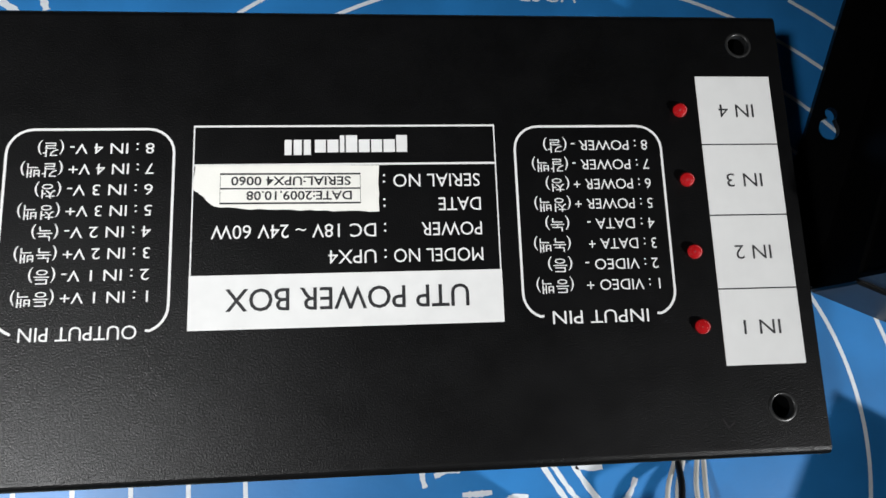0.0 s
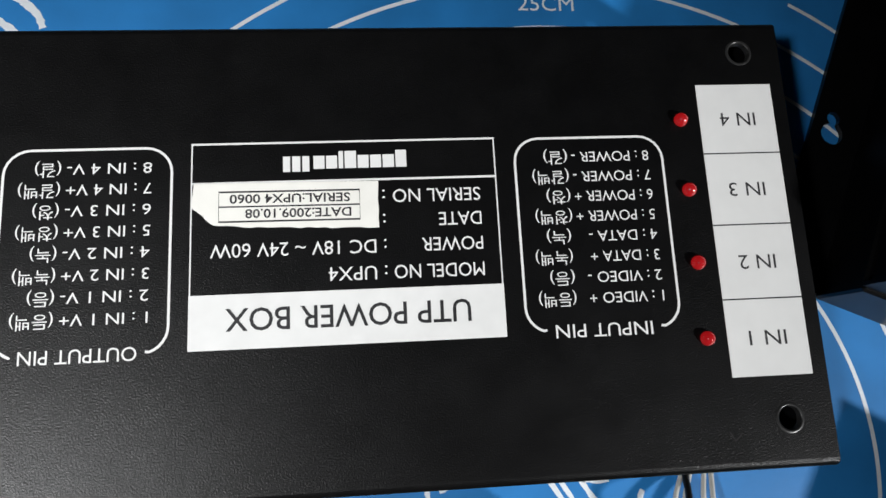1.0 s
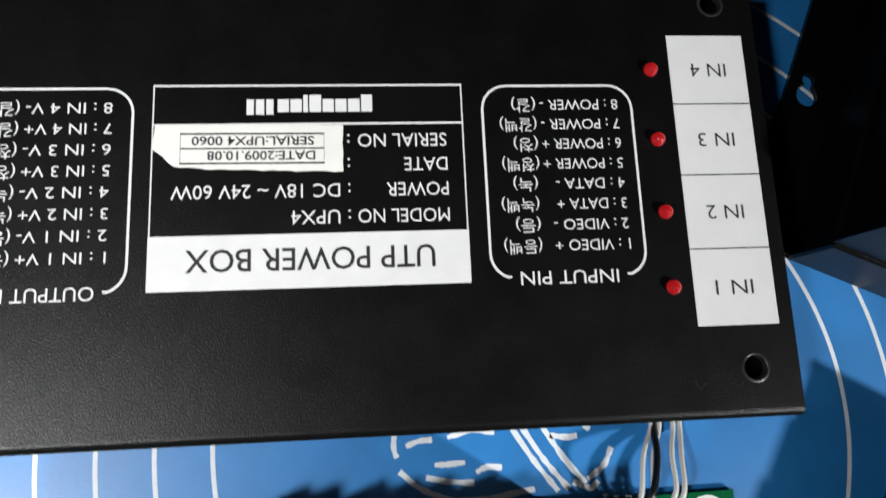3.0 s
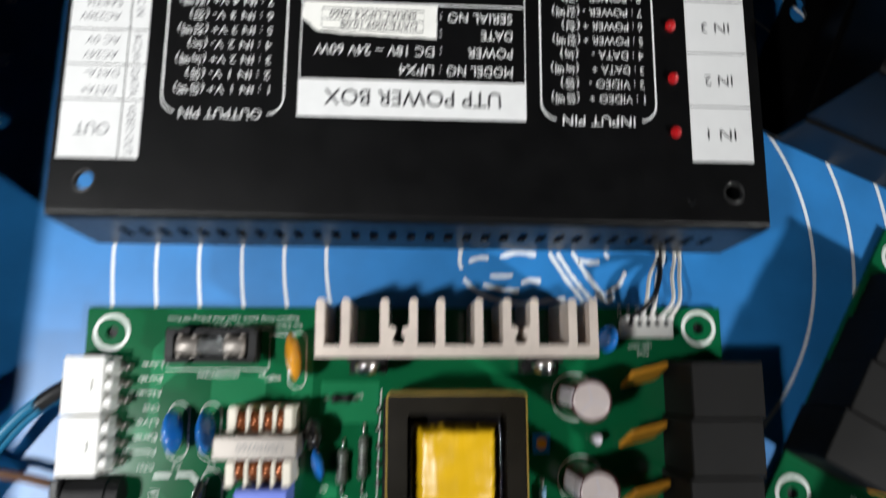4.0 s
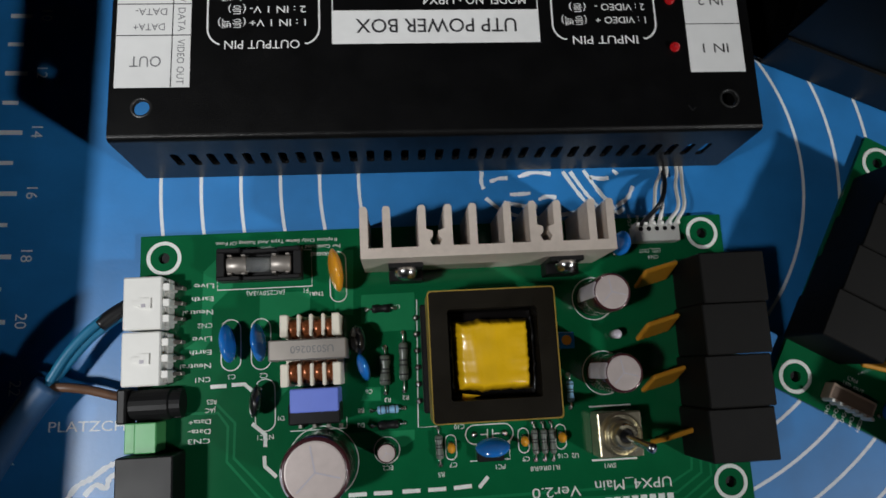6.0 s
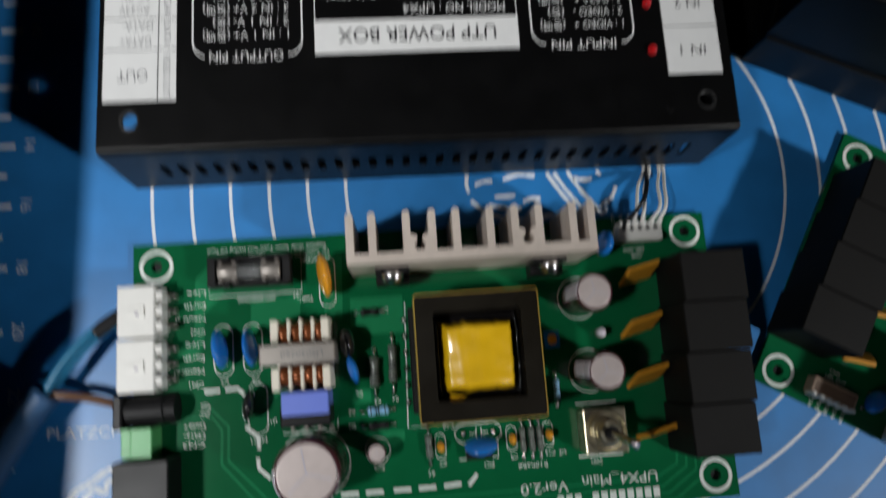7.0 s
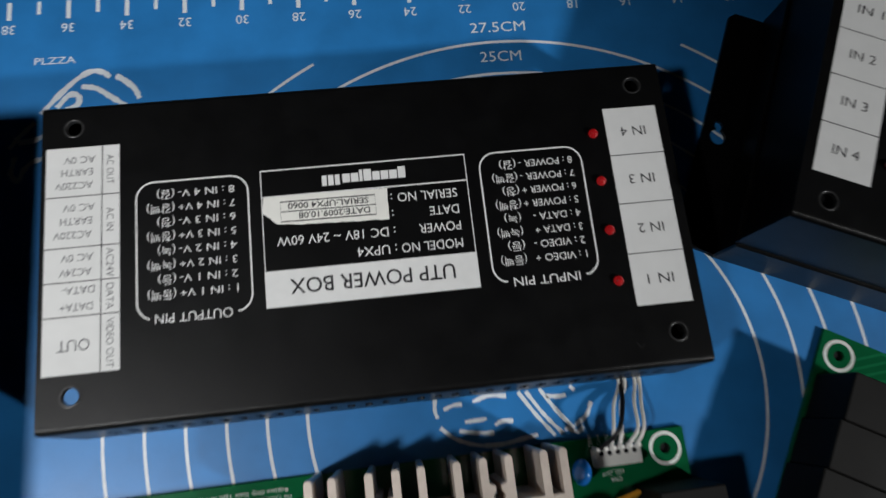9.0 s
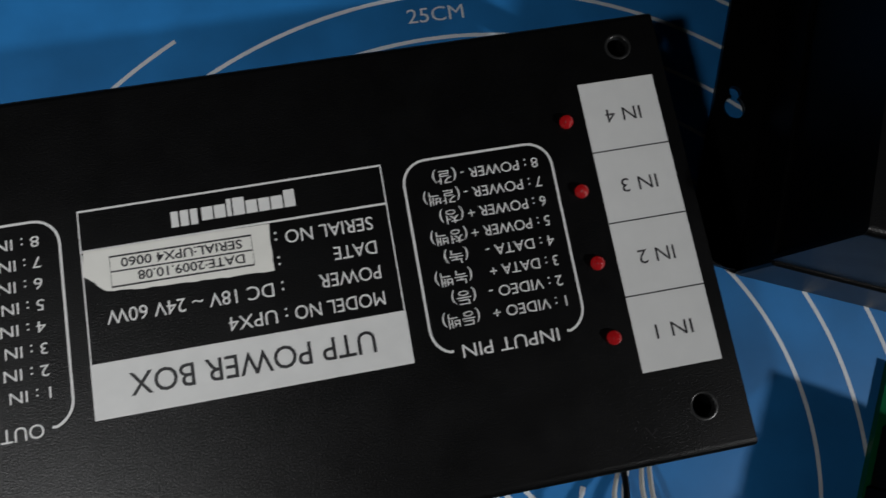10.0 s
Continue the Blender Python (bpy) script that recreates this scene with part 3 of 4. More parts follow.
def can_capacitor(t, x, y, r, h, stripe_at, name="electrolytic_capacitor", label="", stripe=True, top=None):
    qx, qy = Q(x, y)
    z1 = PZ + h
    bm = bmesh.new()
    lathe(bm, qx, qy, [(r * .93, PZ + .1), (r, PZ + .6), (r, PZ + 1.6), (r * .94, PZ + 2.1), (r, PZ + 2.7), (r, z1 - 1.0), (r * .975, z1 - .3), (r * .93, z1), (r * .87, z1), (r * .86, z1 - 0.25)], 36)
    ob = part(name, bm, M_SLEEVE, t, label, smooth=True)
    bm = bmesh.new()
    lathe(bm, qx, qy, [(r * .87, z1 - .5), (r * .87, z1 - .12), (r * .83, z1 - .02), (0.05, z1 + 0.02)], 36)
    can = part("can_top", bm, top or M_CAN, ob, "scored bare aluminium top", smooth=False)
    for a in (100, 225, 345):
        bm = bmesh.new()
        ca, sa = math.cos(radians(a)), math.sin(radians(a))
        stroke(bm, [(qx, qy), (qx + ca * r * .74, qy + sa * r * .74)], r * 0.05, z1, 0.05)
        part("score", bm, M_STRIPE, can)
    if stripe:
        bm = bmesh.new()
        for k, (rr, z) in enumerate(((r + .04, PZ + 2.8), (r + .04, z1 - 1.0), (r * .98, z1 - .26), (r * .935, z1 + .04))):
            row = [bm.verts.new((qx + rr * math.cos(radians(stripe_at + a)), qy + rr * math.sin(radians(stripe_at + a)), z)) for a in range(-24, 25, 6)]
            if k:
                for i in range(len(row) - 1):
                    bm.faces.new((prev[i], prev[i + 1], row[i + 1], row[i]))
            prev = row
        part("stripe", bm, M_STRIPE, ob, "pale polarity stripe", smooth=True)
    silk_line(t, circle(qx, qy, r + 1.0, 40), 0.28, True, conv=False)
    return ob


def axial(t, x0, y0, x1, y1, r, material, name="resistor", bands=True, label=""):
    """A part lying on the board with a lead at each end."""
    a, b = Vector((*Q(x0, y0), PZ + 1.3)), Vector((*Q(x1, y1), PZ + 1.3))
    d = b - a
    prof = [(0.18, r * .7), (0.22, r), (0.34, r), (0.40, r * .86), (0.60, r * .86), (0.66, r), (0.78, r), (0.82, r * .7)]
    bm = bmesh.new()
    s = Vector((-d.y, d.x, 0)).normalized()
    rings = []
    for q, rr in prof:
        c = a + d * q
        rings.append([bm.verts.new(c + rr * (math.cos(i * math.pi / 5) * s + math.sin(i * math.pi / 5) * Vector((0, 0, 1)))) for i in range(10)])
    for p, n in zip(rings, rings[1:]):
        for i in range(10):
            bm.faces.new((p[i], p[(i + 1) % 10], n[(i + 1) % 10], n[i]))
    bm.faces.new(rings[0])
    bm.faces.new(rings[-1][::-1])
    ob = part(name, bm, material, t, label, smooth=True)
    for p, q in ((a, a + d * .2), (b, b - d * .2)):
        bm = bmesh.new()
        tube(bm, [(p.x, p.y, PZ - .2), (p.x, p.y, PZ + 1.1), (p.x * .85 + q.x * .15, p.y * .85 + q.y * .15, PZ + 1.3), tuple(q)], 0.28, 6)
        lathe(bm, p.x, p.y, [(0.8, PZ), (0.6, PZ + .4), (0.3, PZ + .7)], 10)
        part("lead", bm, M_SOLDER, ob, smooth=True)
    if bands:
        for q in (0.28, 0.44, 0.52, 0.72):
            c0, c1 = a + d * (q - .015), a + d * (q + .015)
            bm = bmesh.new()
            tube(bm, [tuple(c0), tuple(c1)], r * 1.01, 10)
            part("colour_band", bm, M_INK, ob)
    return ob


def small_chip_cap(t, x, y, w=2.0, d=3.2, rz=0):
    ob = disc_part("ceramic_capacitor", t, x, y, d, 4.0, w, 90 + rz, M_CERORG, PZ + 2.4, "small orange dipped capacitor")
    qx, qy = Q(x, y)
    silk_line(t, pill(qx - 1.6, qx + 1.6, qy - 3.6, qy + 3.6), 0.28, True, conv=False)
    return ob


def circuit_board(m, label):
    t = thing("circuit_board", m, label, "circuit board", "circuit boards")
    bm = bmesh.new()
    holes = [circle(x, y, 1.7, 16) for x, y in ((-84.3, 34.7), (85.4, 35.8), (85.2, -41.3), (-84.5, -42.0))]
    holed(bm, [(-91.3, -48), (92.0, -48), (92.0, 41.7), (-91.3, 41.7)], holes, 0.05, PZ)
    part("board", bm, M_BOARD, t, "green solder-masked fibreglass board")
    for x, y in ((-84.3, 34.7), (85.4, 35.8), (85.2, -41.3), (-84.5, -42.0)):
        bm = bmesh.new()
        lathe(bm, x, y, [(2.6, 0.02), (2.6, 0.5)], 16)
        part("washer", bm, M_BPLAST, t)
        bm = bmesh.new()
        stroke(bm, circle(x, y, 4.65, 40), 1.15, PZ, 0.05, close=True)
        part("hole_ring", bm, M_BSILK, t, "white printed ring round a screw hole")
    # copper areas
    bm = bmesh.new()
    for pts in ([(-116.8, -6.7), (-120.9, -10.9), (-120.9, -30.7), (-123.6, -32.8), (-127.8, -35.5), (-120.2, -35.3), (-117.8, -31.4), (-117.8, -21.5), (-112, -15.7), (-112, -6.7)],
                [(-103.7, -17.6), (-88.5, -17.2), (-88.5, -22.9), (-101, -27.5), (-103.7, -27.5)],
                [(-81.3, -4.6), (-75.4, -4.4), (-75.4, -24.7), (-81.0, -24.5)],
                [(-100, -49.5), (-95, -44), (-93.4, -45), (-98.6, -51)],
                [(-73, -18.6), (-56.6, -18.0), (-56.6, -29.5), (-68, -30), (-70.5, -27.5), (-73, -27.5)],
                [(-71.5, -46.5), (-67, -46.5), (-67, -50.5), (-73, -50.5)],
                [(-78, -59.8), (-57.0, -59.2), (-57.0, -62), (-60, -64), (-78, -64.6)]):
        prism(bm, [Q(*p) for p in pts], PZ, PZ + 0.025)
    part("copper_pour", bm, M_TRACE, t, "lighter green copper area")
    for pts in ([(-116, -50), (-110, -56), (-110, -66), (-98, -78), (-60, -80)], [(-124, -53), (-115, -53), (-112, -57), (-112, -67), (-100, -80), (-60, -82)],
                [(-60, -80), (20, -77), (27, -73), (28, -62)], [(-60, -82), (22, -79.5), (30, -74), (30.5, -62)], [(-60, -84), (24, -81.5), (33, -75), (33, -64)], [(-30, -85), (26, -83.5), (35, -77), (35, -68)]):
        silk_line(t, pts, 0.8, material=M_TRACEDK, name="trace", z=-0.02)
    # thick dashed insulation line
    for pts in ([(-117.5, -45.4), (-112.8, -45.2)], [(-111.3, -45), (-107.5, -44.8), (-104.8, -47.3)], [(-104.7, -50.5), (-104.7, -54.5)], [(-105, -56.3), (-101, -59.6), (-101, -63)], [(-101.2, -65.6), (-101, -68.5), (-97.5, -71.6)],
                [(-84.5, -77.8), (-79, -77.6)], [(-76.6, -77.4), (-71.2, -77.2)], [(-69.2, -77.1), (-63.8, -77)], [(-60.8, -76.8), (-55.5, -76.7)], [(-53.2, -76.6), (-47.9, -76.4)], [(-45.6, -76.3), (-40.2, -75.8)], [(-38.0, -76.4), (-35.3, -73.3)]):
        silk_line(t, pts, 1.15)
    # white connectors with pins
    for k in range(2):
        y = -21.0 - 16.0 * k
        qx, qy = Q(-135.2 + 0.4 * k, y)
        bm = bmesh.new()
        box(bm, qx - 6.0, qx + 5.0, qy - 7.7, qy + 7.7, PZ, 10.0, 0.4)
        box(bm, qx + 5.0, qx + 6.2, qy - 7.2, qy + 7.2, PZ, 7.0, 0.2)
        for j in range(3):
            yy = qy + 4.6 - 4.6 * j
            box(bm, qx + 5.0, qx + 7.0, yy - 1.1, yy + 1.1, PZ, 9.4, 0.2)
        c = part("mains_connector", bm, M_NYLON, t, "white nylon plug-in mains connector")
        bm = bmesh.new()
        prism(bm, [(qx - 2.6, qy - .8), (qx - .6, qy - .8), (qx - .6, qy - 1.6), (qx + 2.0, qy - 1.6), (qx + 2.0, qy + 1.4), (qx - .6, qy + 1.4), (qx - .6, qy + .6), (qx - 2.6, qy + .6)], 9.9, 10.6)
        part("latch", bm, M_NYLON, c)
        bm = bmesh.new()
        box(bm, qx - .6, qx + .6, qy - 1.3, qy - .3, 10.5, 10.68)
        part("latch_slot", bm, M_STRIPE, c)
        for j in range(3):
            yy = qy + 4.6 - 4.6 * j
            bm = bmesh.new()
            box(bm, qx + 6.6, qx + 9.6, yy - 0.55, yy + 0.55, 4.0, 4.9, 0.2)
            box(bm, qx + 8.6, qx + 9.6, yy - 0.55, yy + 0.55, PZ, 4.7, 0.2)
            part("pin", bm, M_TIN, c)
        for j, s in enumerate(("Live", "Earth", "Neutral", "CN%d" % (2 - k))):
            silk_text(t, s, -117.6, y + 5.8 - 4.0 * j, 1.45, width=(5.8, 6.4, 9.0, 4.4)[j], align="LEFT")
    # barrel jack
    qx, qy = Q(-132.5, -50.0)
    bm = bmesh.new()
    box(bm, qx - 8.6, qx - 6.0, qy - 4.9, qy + 4.9, PZ, 10.6, 0.5)
    vs = lathe(bm, 0, 0, [(4.2, -6.0), (4.4, -5.6), (4.4, 5.0), (3.8, 5.4), (3.8, 8.4)], 20)
    bmesh.ops.transform(bm, matrix=Matrix.Translation((qx, qy, 5.6)) @ Matrix.Rotation(radians(90), 4, "Y"), verts=vs)
    box(bm, qx - 6, qx + 8, qy - 4.2, qy + 4.2, PZ, 5.2, 0.3)
    part("power_jack", bm, M_BPLAST, t, "black plastic barrel power jack")
    # green screw terminal
    qx, qy = Q(-134.3, -59.0)
    bm = bmesh.new()
    box(bm, qx - 4.6, qx - 1.6, qy - 4.2, qy + 4.2, PZ, 9.2, 0.3)
    box(bm, qx - 1.5, qx + 4.6, qy - 4.2, qy + 4.2, PZ, 10.4, 0.3)
    part("terminal_block", bm, M_TERM, t, "light green plastic terminal block")
    # network socket at the same edge
    pbox("network_socket", t, -131.3, -71.6, 15.5, 16.0, PZ, 14.0, M_BPLAST, 0.4, label="black plastic network socket")
    for s, y in (("Data+", -55.5), ("Data-", -58.3), ("CN3", -61.0)):
        silk_text(t, s, -120.2, y, 1.4, width=6.4)
    silk_text(t, "RES", -117.0, -49.8, 1.3)
    silk_text(t, "JAC", -117.2, -52.2, 1.3)
    # fuse in its holder
    qx, qy = Q(-103.0, -9.6)
    bm = bmesh.new()
    box(bm, qx - 12.3, qx + 12.3, qy - 4.6, qy + 4.6, PZ, 4.2, 0.3)
    for s in (-1, 1):
        box(bm, qx - 12.3, qx + 12.3, qy + s * 4.1 - .6, qy + s * 4.1 + .6, 4.0, 8.0, 0.2)
        box(bm, qx + s * 11.3 - 1.2, qx + s * 11.3 + 1.2, qy - 4.6, qy + 4.6, 4.0, 8.6, 0.2)
        for s2 in (-1, 1):
            box(bm, qx + s * 8.8 - 3.4, qx + s * 8.8 + 3.4, qy + s2 * 4.2 - .7, qy + s2 * 4.2 + .7, 4.0, 9.6, 0.3)
    f = part("fuse_holder", bm, M_BPLAST, t, "black plastic holder with a glass fuse")
    for s in (-1, 1):
        bm = bmesh.new()
        vs = lathe(bm, 0, 0, [(2.4, -2.9), (2.65, -2.6), (2.65, 2.6), (2.4, 2.9)], 18)
        bmesh.ops.transform(bm, matrix=Matrix.Translation((qx + s * 6.5, qy, 7.0)) @ Matrix.Rotation(radians(90), 4, "Y"), verts=vs)
        part("fuse_cap", bm, M_TIN, f, "nickel end cap of the fuse", smooth=True)
        bm = bmesh.new()
        for sx in (-1, 1):
            for s2 in (-1, 1):
                box(bm, qx + s * 6.5 + sx * 2 - .6, qx + s * 6.5 + sx * 2 + .6, qy + s2 * 2.7 - .25, qy + s2 * 2.7 + .25, 4.0, 9.2, 0.1)
        part("fuse_clip", bm, M_TIN, f)
    bm = bmesh.new()
    vs = lathe(bm, 0, 0, [(2.3, -4.4), (2.3, 4.4)], 18)
    bmesh.ops.transform(bm, matrix=Matrix.Translation((qx, qy, 7.0)) @ Matrix.Rotation(radians(90), 4, "Y"), verts=vs)
    part("fuse_tube", bm, M_GLASS, f, "clear glass fuse tube", smooth=True)
    silk_text(t, "(AC250V/3A)", -102.0, -17.6, 1.4, width=11.5)
    silk_text(t, "F1", -89.8, -17.0, 1.4)
    silk_text(t, "WARNING'", -84.8, -5.6, 1.2, width=8)
    silk_text(t, "For Continued Protection Against Risk", -94.0, -3.6, 1.1, width=29)
    silk_text(t, "Replace Only Same Type And Rating Of Fuse", -99.0, -1.7, 1.1, width=37)
    silk_line(t, [(-117, -5.2), (-88.3, -4.2), (-88, -15.6), (-116.5, -16.6)], 0.28, True)
    # dipped discs
    disc_part("varistor", t, -80.2, -11.8, 13.4, 13.8, 3.4, 99, M_CERORG, PZ + 7.5, "orange dipped varistor disc", 8)
    silk_line(t, pill(*[Q(-82.6, -12)[0], Q(-77.6, -12)[0]], Q(-80, -20.6)[1], Q(-80, -5)[1]), 0.28, True, conv=False)
    silk_text(t, "TNR1", -86.5, -18.0, 1.3)
    for x, y in ((-111.9, -33.2), (-103.0, -33.0)):
        disc_part("safety_capacitor", t, x + 0.3, y + 0.3, 11.6, 10.0, 3.0, 96, M_CERBLUE, PZ + 5.6, "blue dipped disc capacitor", -8)
        a, b = Q(x, y)
        silk_line(t, pill(a - 2.9, a + 2.9, b - 7.6, b + 7.6), 0.3, True, conv=False)
    silk_text(t, "C3", -111.4, -42.6, 1.4)
    silk_text(t, "C2", -102.0, -42.4, 1.4)
    disc_part("thermistor", t, -103.2, -49.6, 9.6, 10.0, 2.9, 84, M_CERBLK, PZ + 5.0, "black dipped thermistor disc", 8)
    a, b = Q(-101.3, -51.0)
    silk_line(t, pill(a - 2.9, a + 2.9, b - 7.6, b + 7.6), 0.3, True, conv=False)
    silk_text(t, "NTC1", -101.0, -60.3, 1.4)
    # common-mode choke
    qx, qy = Q(-86.8, -35.3)
    bm = bmesh.new()
    box(bm, qx - 8.6, qx + 8.6, qy - 10.2, qy + 10.2, PZ, 3.0, 0.2)
    c = part("choke", bm, M_CREAM, t, "cream choke bobbin with copper winding")
    for x in (-7.4, -3.2, 0.3, 3.8, 7.4):
        w = 2.3 if abs(x) > 7 else 1.0
        for s in (-1, 1):
            bm = bmesh.new()
            box(bm, qx + x - w / 2, qx + x + w / 2, qy + s * 7.0 - 3.2, qy + s * 7.0 + 3.2, 2.4, 14.0, 0.3)
            part("bobbin_flange", bm, M_CREAM, c)
    for s in (-1, 1):
        for x in (-5.2, -1.4, 2.1, 5.5):
            bm = bmesh.new()
            vs = lathe(bm, 0, 0, [(4.4, -1.35), (4.5, 0), (4.4, 1.35)], 18)
            bmesh.ops.transform(bm, matrix=Matrix.Translation((qx + x, qy + s * 6.2, 8.0)) @ Matrix.Rotation(radians(90), 4, "Y") @ Matrix.Diagonal((1.15, 0.75, 1, 1)), verts=vs)
            part("winding", bm, M_COPPER, c, "copper wire winding", smooth=True)
    bm = bmesh.new()
    box(bm, qx - 11.1, qx + 10.5, qy - 2.9, qy + 2.9, 14.0, 17.8, 0.35)
    for s in (-1, 1):
        box(bm, qx + s * 10.5 - .8, qx + s * 10.5 - .1, qy - 2.9, qy + 2.9, 3.0, 17.0, 0.2)
    k = part("core_clip", bm, M_TIN, c, "grey steel clip over the core")
    lettering("stamp", "US030260", qx + 1.0, qy + 1.0, 17.85, 2.0, M_GREYINK, k, width=12.0, align="CENTER", turn=180)
    # blue film capacitor / bridge
    pbox("rectifier", t, -85.6, -53.2, 14.6, 6.0, PZ, 12.5, M_BPLAST, 0.4, label="flat black rectifier body")
    pbox("film_capacitor", t, -85.4, -49.4, 13.6, 6.6, PZ, 15.0, M_FILM, 0.5, label="periwinkle blue box capacitor", seg=2)
    for x in (-90.5, -86.4, -82.4, -78.8):
        pbox("pin", t, x, -57.3, 1.1, 1.2, PZ, 4.5, M_TIN, 0.15)
    silk_line(t, [(-93.8, -58.8), (-77.2, -58.2), (-77.2, -55)], 0.3)
    silk_text(t, "D1", -96.6, -55.0, 1.3)
    # cans
    can_capacitor(t, -84.1, -68.0, 9.5, 20.0, 195, label="large purple-brown electrolytic capacitor with grey top")
    can_capacitor(t, -0.4, -20.7, 5.6, 20.0, 170, label="purple-brown electrolytic capacitor with bare top")
    can_capacitor(t, 1.6, -43.6, 5.6, 20.0, 170, label="purple-brown electrolytic capacitor with bare top")
    can_capacitor(t, -65.3, -64.9, 2.8, 8.5, 200, label="small pale electrolytic capacitor", stripe=False)
    silk_text(t, "EC2", -65.0, -70.0, 1.3)
    # heatsink with fins towards the mat's far side
    x0, y0 = Q(-71.7, -11.7)
    bm = bmesh.new()
    prof_x = [0.0, 6.3, 16.1, 23.4, 30.3, 40.0, 47.2, 54.2, 64.0, 69.4]
    pts = [(0, 0), (71.6, 0)]
    for k in range(9, -1, -1):
        dx = prof_x[k]
        pts += [(dx + 2.2, 2.9), (dx + 2.2, 13.9), (dx + 1.7, 14.6), (dx + .5, 14.6), (dx, 13.9)]
        if k in (3, 7):
            xm, xa = (prof_x[k - 1] + 2.2 + dx) / 2, prof_x[k - 1] + 2.2
            pts += [(dx, 7.8), (xm + .8, 7.2), (xm + .8, 5.8), (xm + 1.7, 4.6), (xm + 1.0, 3.2), (xm - 1.0, 3.2), (xm - 1.7, 4.6), (xm - .8, 5.8), (xm - .8, 7.2), (xa, 7.8)]
        elif k:
            pts += [(dx, 2.9)]
    clean = []
    for p in pts:
        if not (clean and abs(clean[-1][0] - p[0]) < 1e-6 and abs(clean[-1][1] - p[1]) < 1e-6):
            clean.append(p)
    clean = [p for k, p in enumerate(clean) if not (k > 2 and p[1] == 2.9 and (p[0] - 2.2) in (prof_x[2], prof_x[6]))]
    holed(bm, [(x0 + x, y0 + y) for x, y in clean], [], PZ + .3, 28.4)
    hs = part("heatsink", bm, M_ALU, t, "raw aluminium finned heatsink standing upright")
    for dx in (12.4, 59.4):
        bm = bmesh.new()
        box(bm, x0 + dx - 5, x0 + dx + 5, y0 - 4.4, y0 - 0.05, 5.0, 12.5, 0.3)
        box(bm, x0 + dx - 5, x0 + dx + 5, y0 - 1.4, y0 - 0.05, 12.0, 19.5, 0.2)
        tr = part("transistor", bm, M_BPLAST, hs, "black power transistor screwed to the heatsink")
        bm = bmesh.new()
        vs = lathe(bm, 0, 0, [(3.3, 0), (3.3, 1.2), (2.7, 2.6), (1.2, 3.4)], 18)
        bmesh.ops.transform(bm, matrix=Matrix.Translation((x0 + dx, y0 - 1.4, 17.2)) @ Matrix.Rotation(radians(90), 4, "X"), verts=vs)
        part("screw", bm, M_SOLDER, tr, "shiny pan-head screw", smooth=True)
        for j in (-2.5, 0, 2.5):
            bm = bmesh.new()
            tube(bm, [(x0 + dx + j, y0 - 2.6, 6.2), (x0 + dx + j, y0 - 2.6, PZ)], 0.45, 6)
            part("lead", bm, M_SOLDER, tr)
    silk_text(t, "U1", -62.0, -22.4, 1.3)
    # transformer
    qx, qy = Q(-35.1, -37.7)
    bm = bmesh.new()
    holed(bm, rrect(qx - 17.6, qx + 17.6, qy - 17.8, qy + 17.8, .9, 3), [rrect(qx - 12.6, qx + 12.6, qy - 12.2, qy + 12.8, .8, 3)], 7.0, 24.0)
    tr = part("transformer", bm, M_FERRITE, t, "black ferrite transformer core wrapped in yellow tape")
    bm = bmesh.new()
    holed(bm, rrect(qx - 17.95, qx + 17.95, qy - 18.15, qy + 18.15, 1.0, 3), [rrect(qx - 17.62, qx + 17.62, qy - 17.82, qy + 17.82, .9, 3)], 8.0, 24.25)
    part("edge_tape", bm, M_TAPED, tr, "thin dull yellow tape round the core")
    bm = bmesh.new()
    box(bm, qx - 12.4, qx + 12.4, qy - 12.0, qy + 12.6, 6.0, 16.0, 0.5)
    part("bobbin", bm, M_VARNISH, tr, "glossy dark varnished bobbin")
    bm = bmesh.new()
    n = 44
    grid = []
    for a in range(n + 1):
        row = []
        for c_ in range(n + 1):
            u, v = 2 * a / n - 1, 2 * c_ / n - 1
            edge = max(abs(u), abs(v))
            z = 21.6 + 2.6 * math.cos(u * 1.35) - (6.0 * ((edge - 0.8) / 0.2) ** 2 if edge > 0.8 else 0.0)
            w = Vector((u * 2.2, v * 2.2, 3.0))
            z += 0.35 * noise.noise(w) + 0.07 * noise.noise(Vector((u * 9 + v, v * 0.6, 2)))
            hx_ = 10.9 + 0.9 * noise.noise(Vector((v * 2.6, 1, 5))) + 0.4 * noise.noise(Vector((v * 9, 3, 1)))
            hy_ = 9.9 + 0.7 * noise.noise(Vector((u * 2.2, 4, 2))) + 0.3 * noise.noise(Vector((u * 8, 2, 6)))
            row.append(bm.verts.new((qx + u * hx_, qy + v * hy_, z)))
        grid.append(row)
    for a in range(n):
        for c_ in range(n):
            bm.faces.new((grid[a][c_], grid[a + 1][c_], grid[a + 1][c_ + 1], grid[a][c_ + 1]))
    part("winding", bm, M_TAPE, tr, "bulging winding under bright yellow tape", smooth=True)
    bm = bmesh.new()
    prism(bm, [(qx - 9, qy - 10.4), (qx - 4, qy - 11.2), (qx - 8, qy - 12.4), (qx - 9.4, qy - 12)], 18.0, 18.5)
    part("tape_end", bm, M_TAPE, tr)
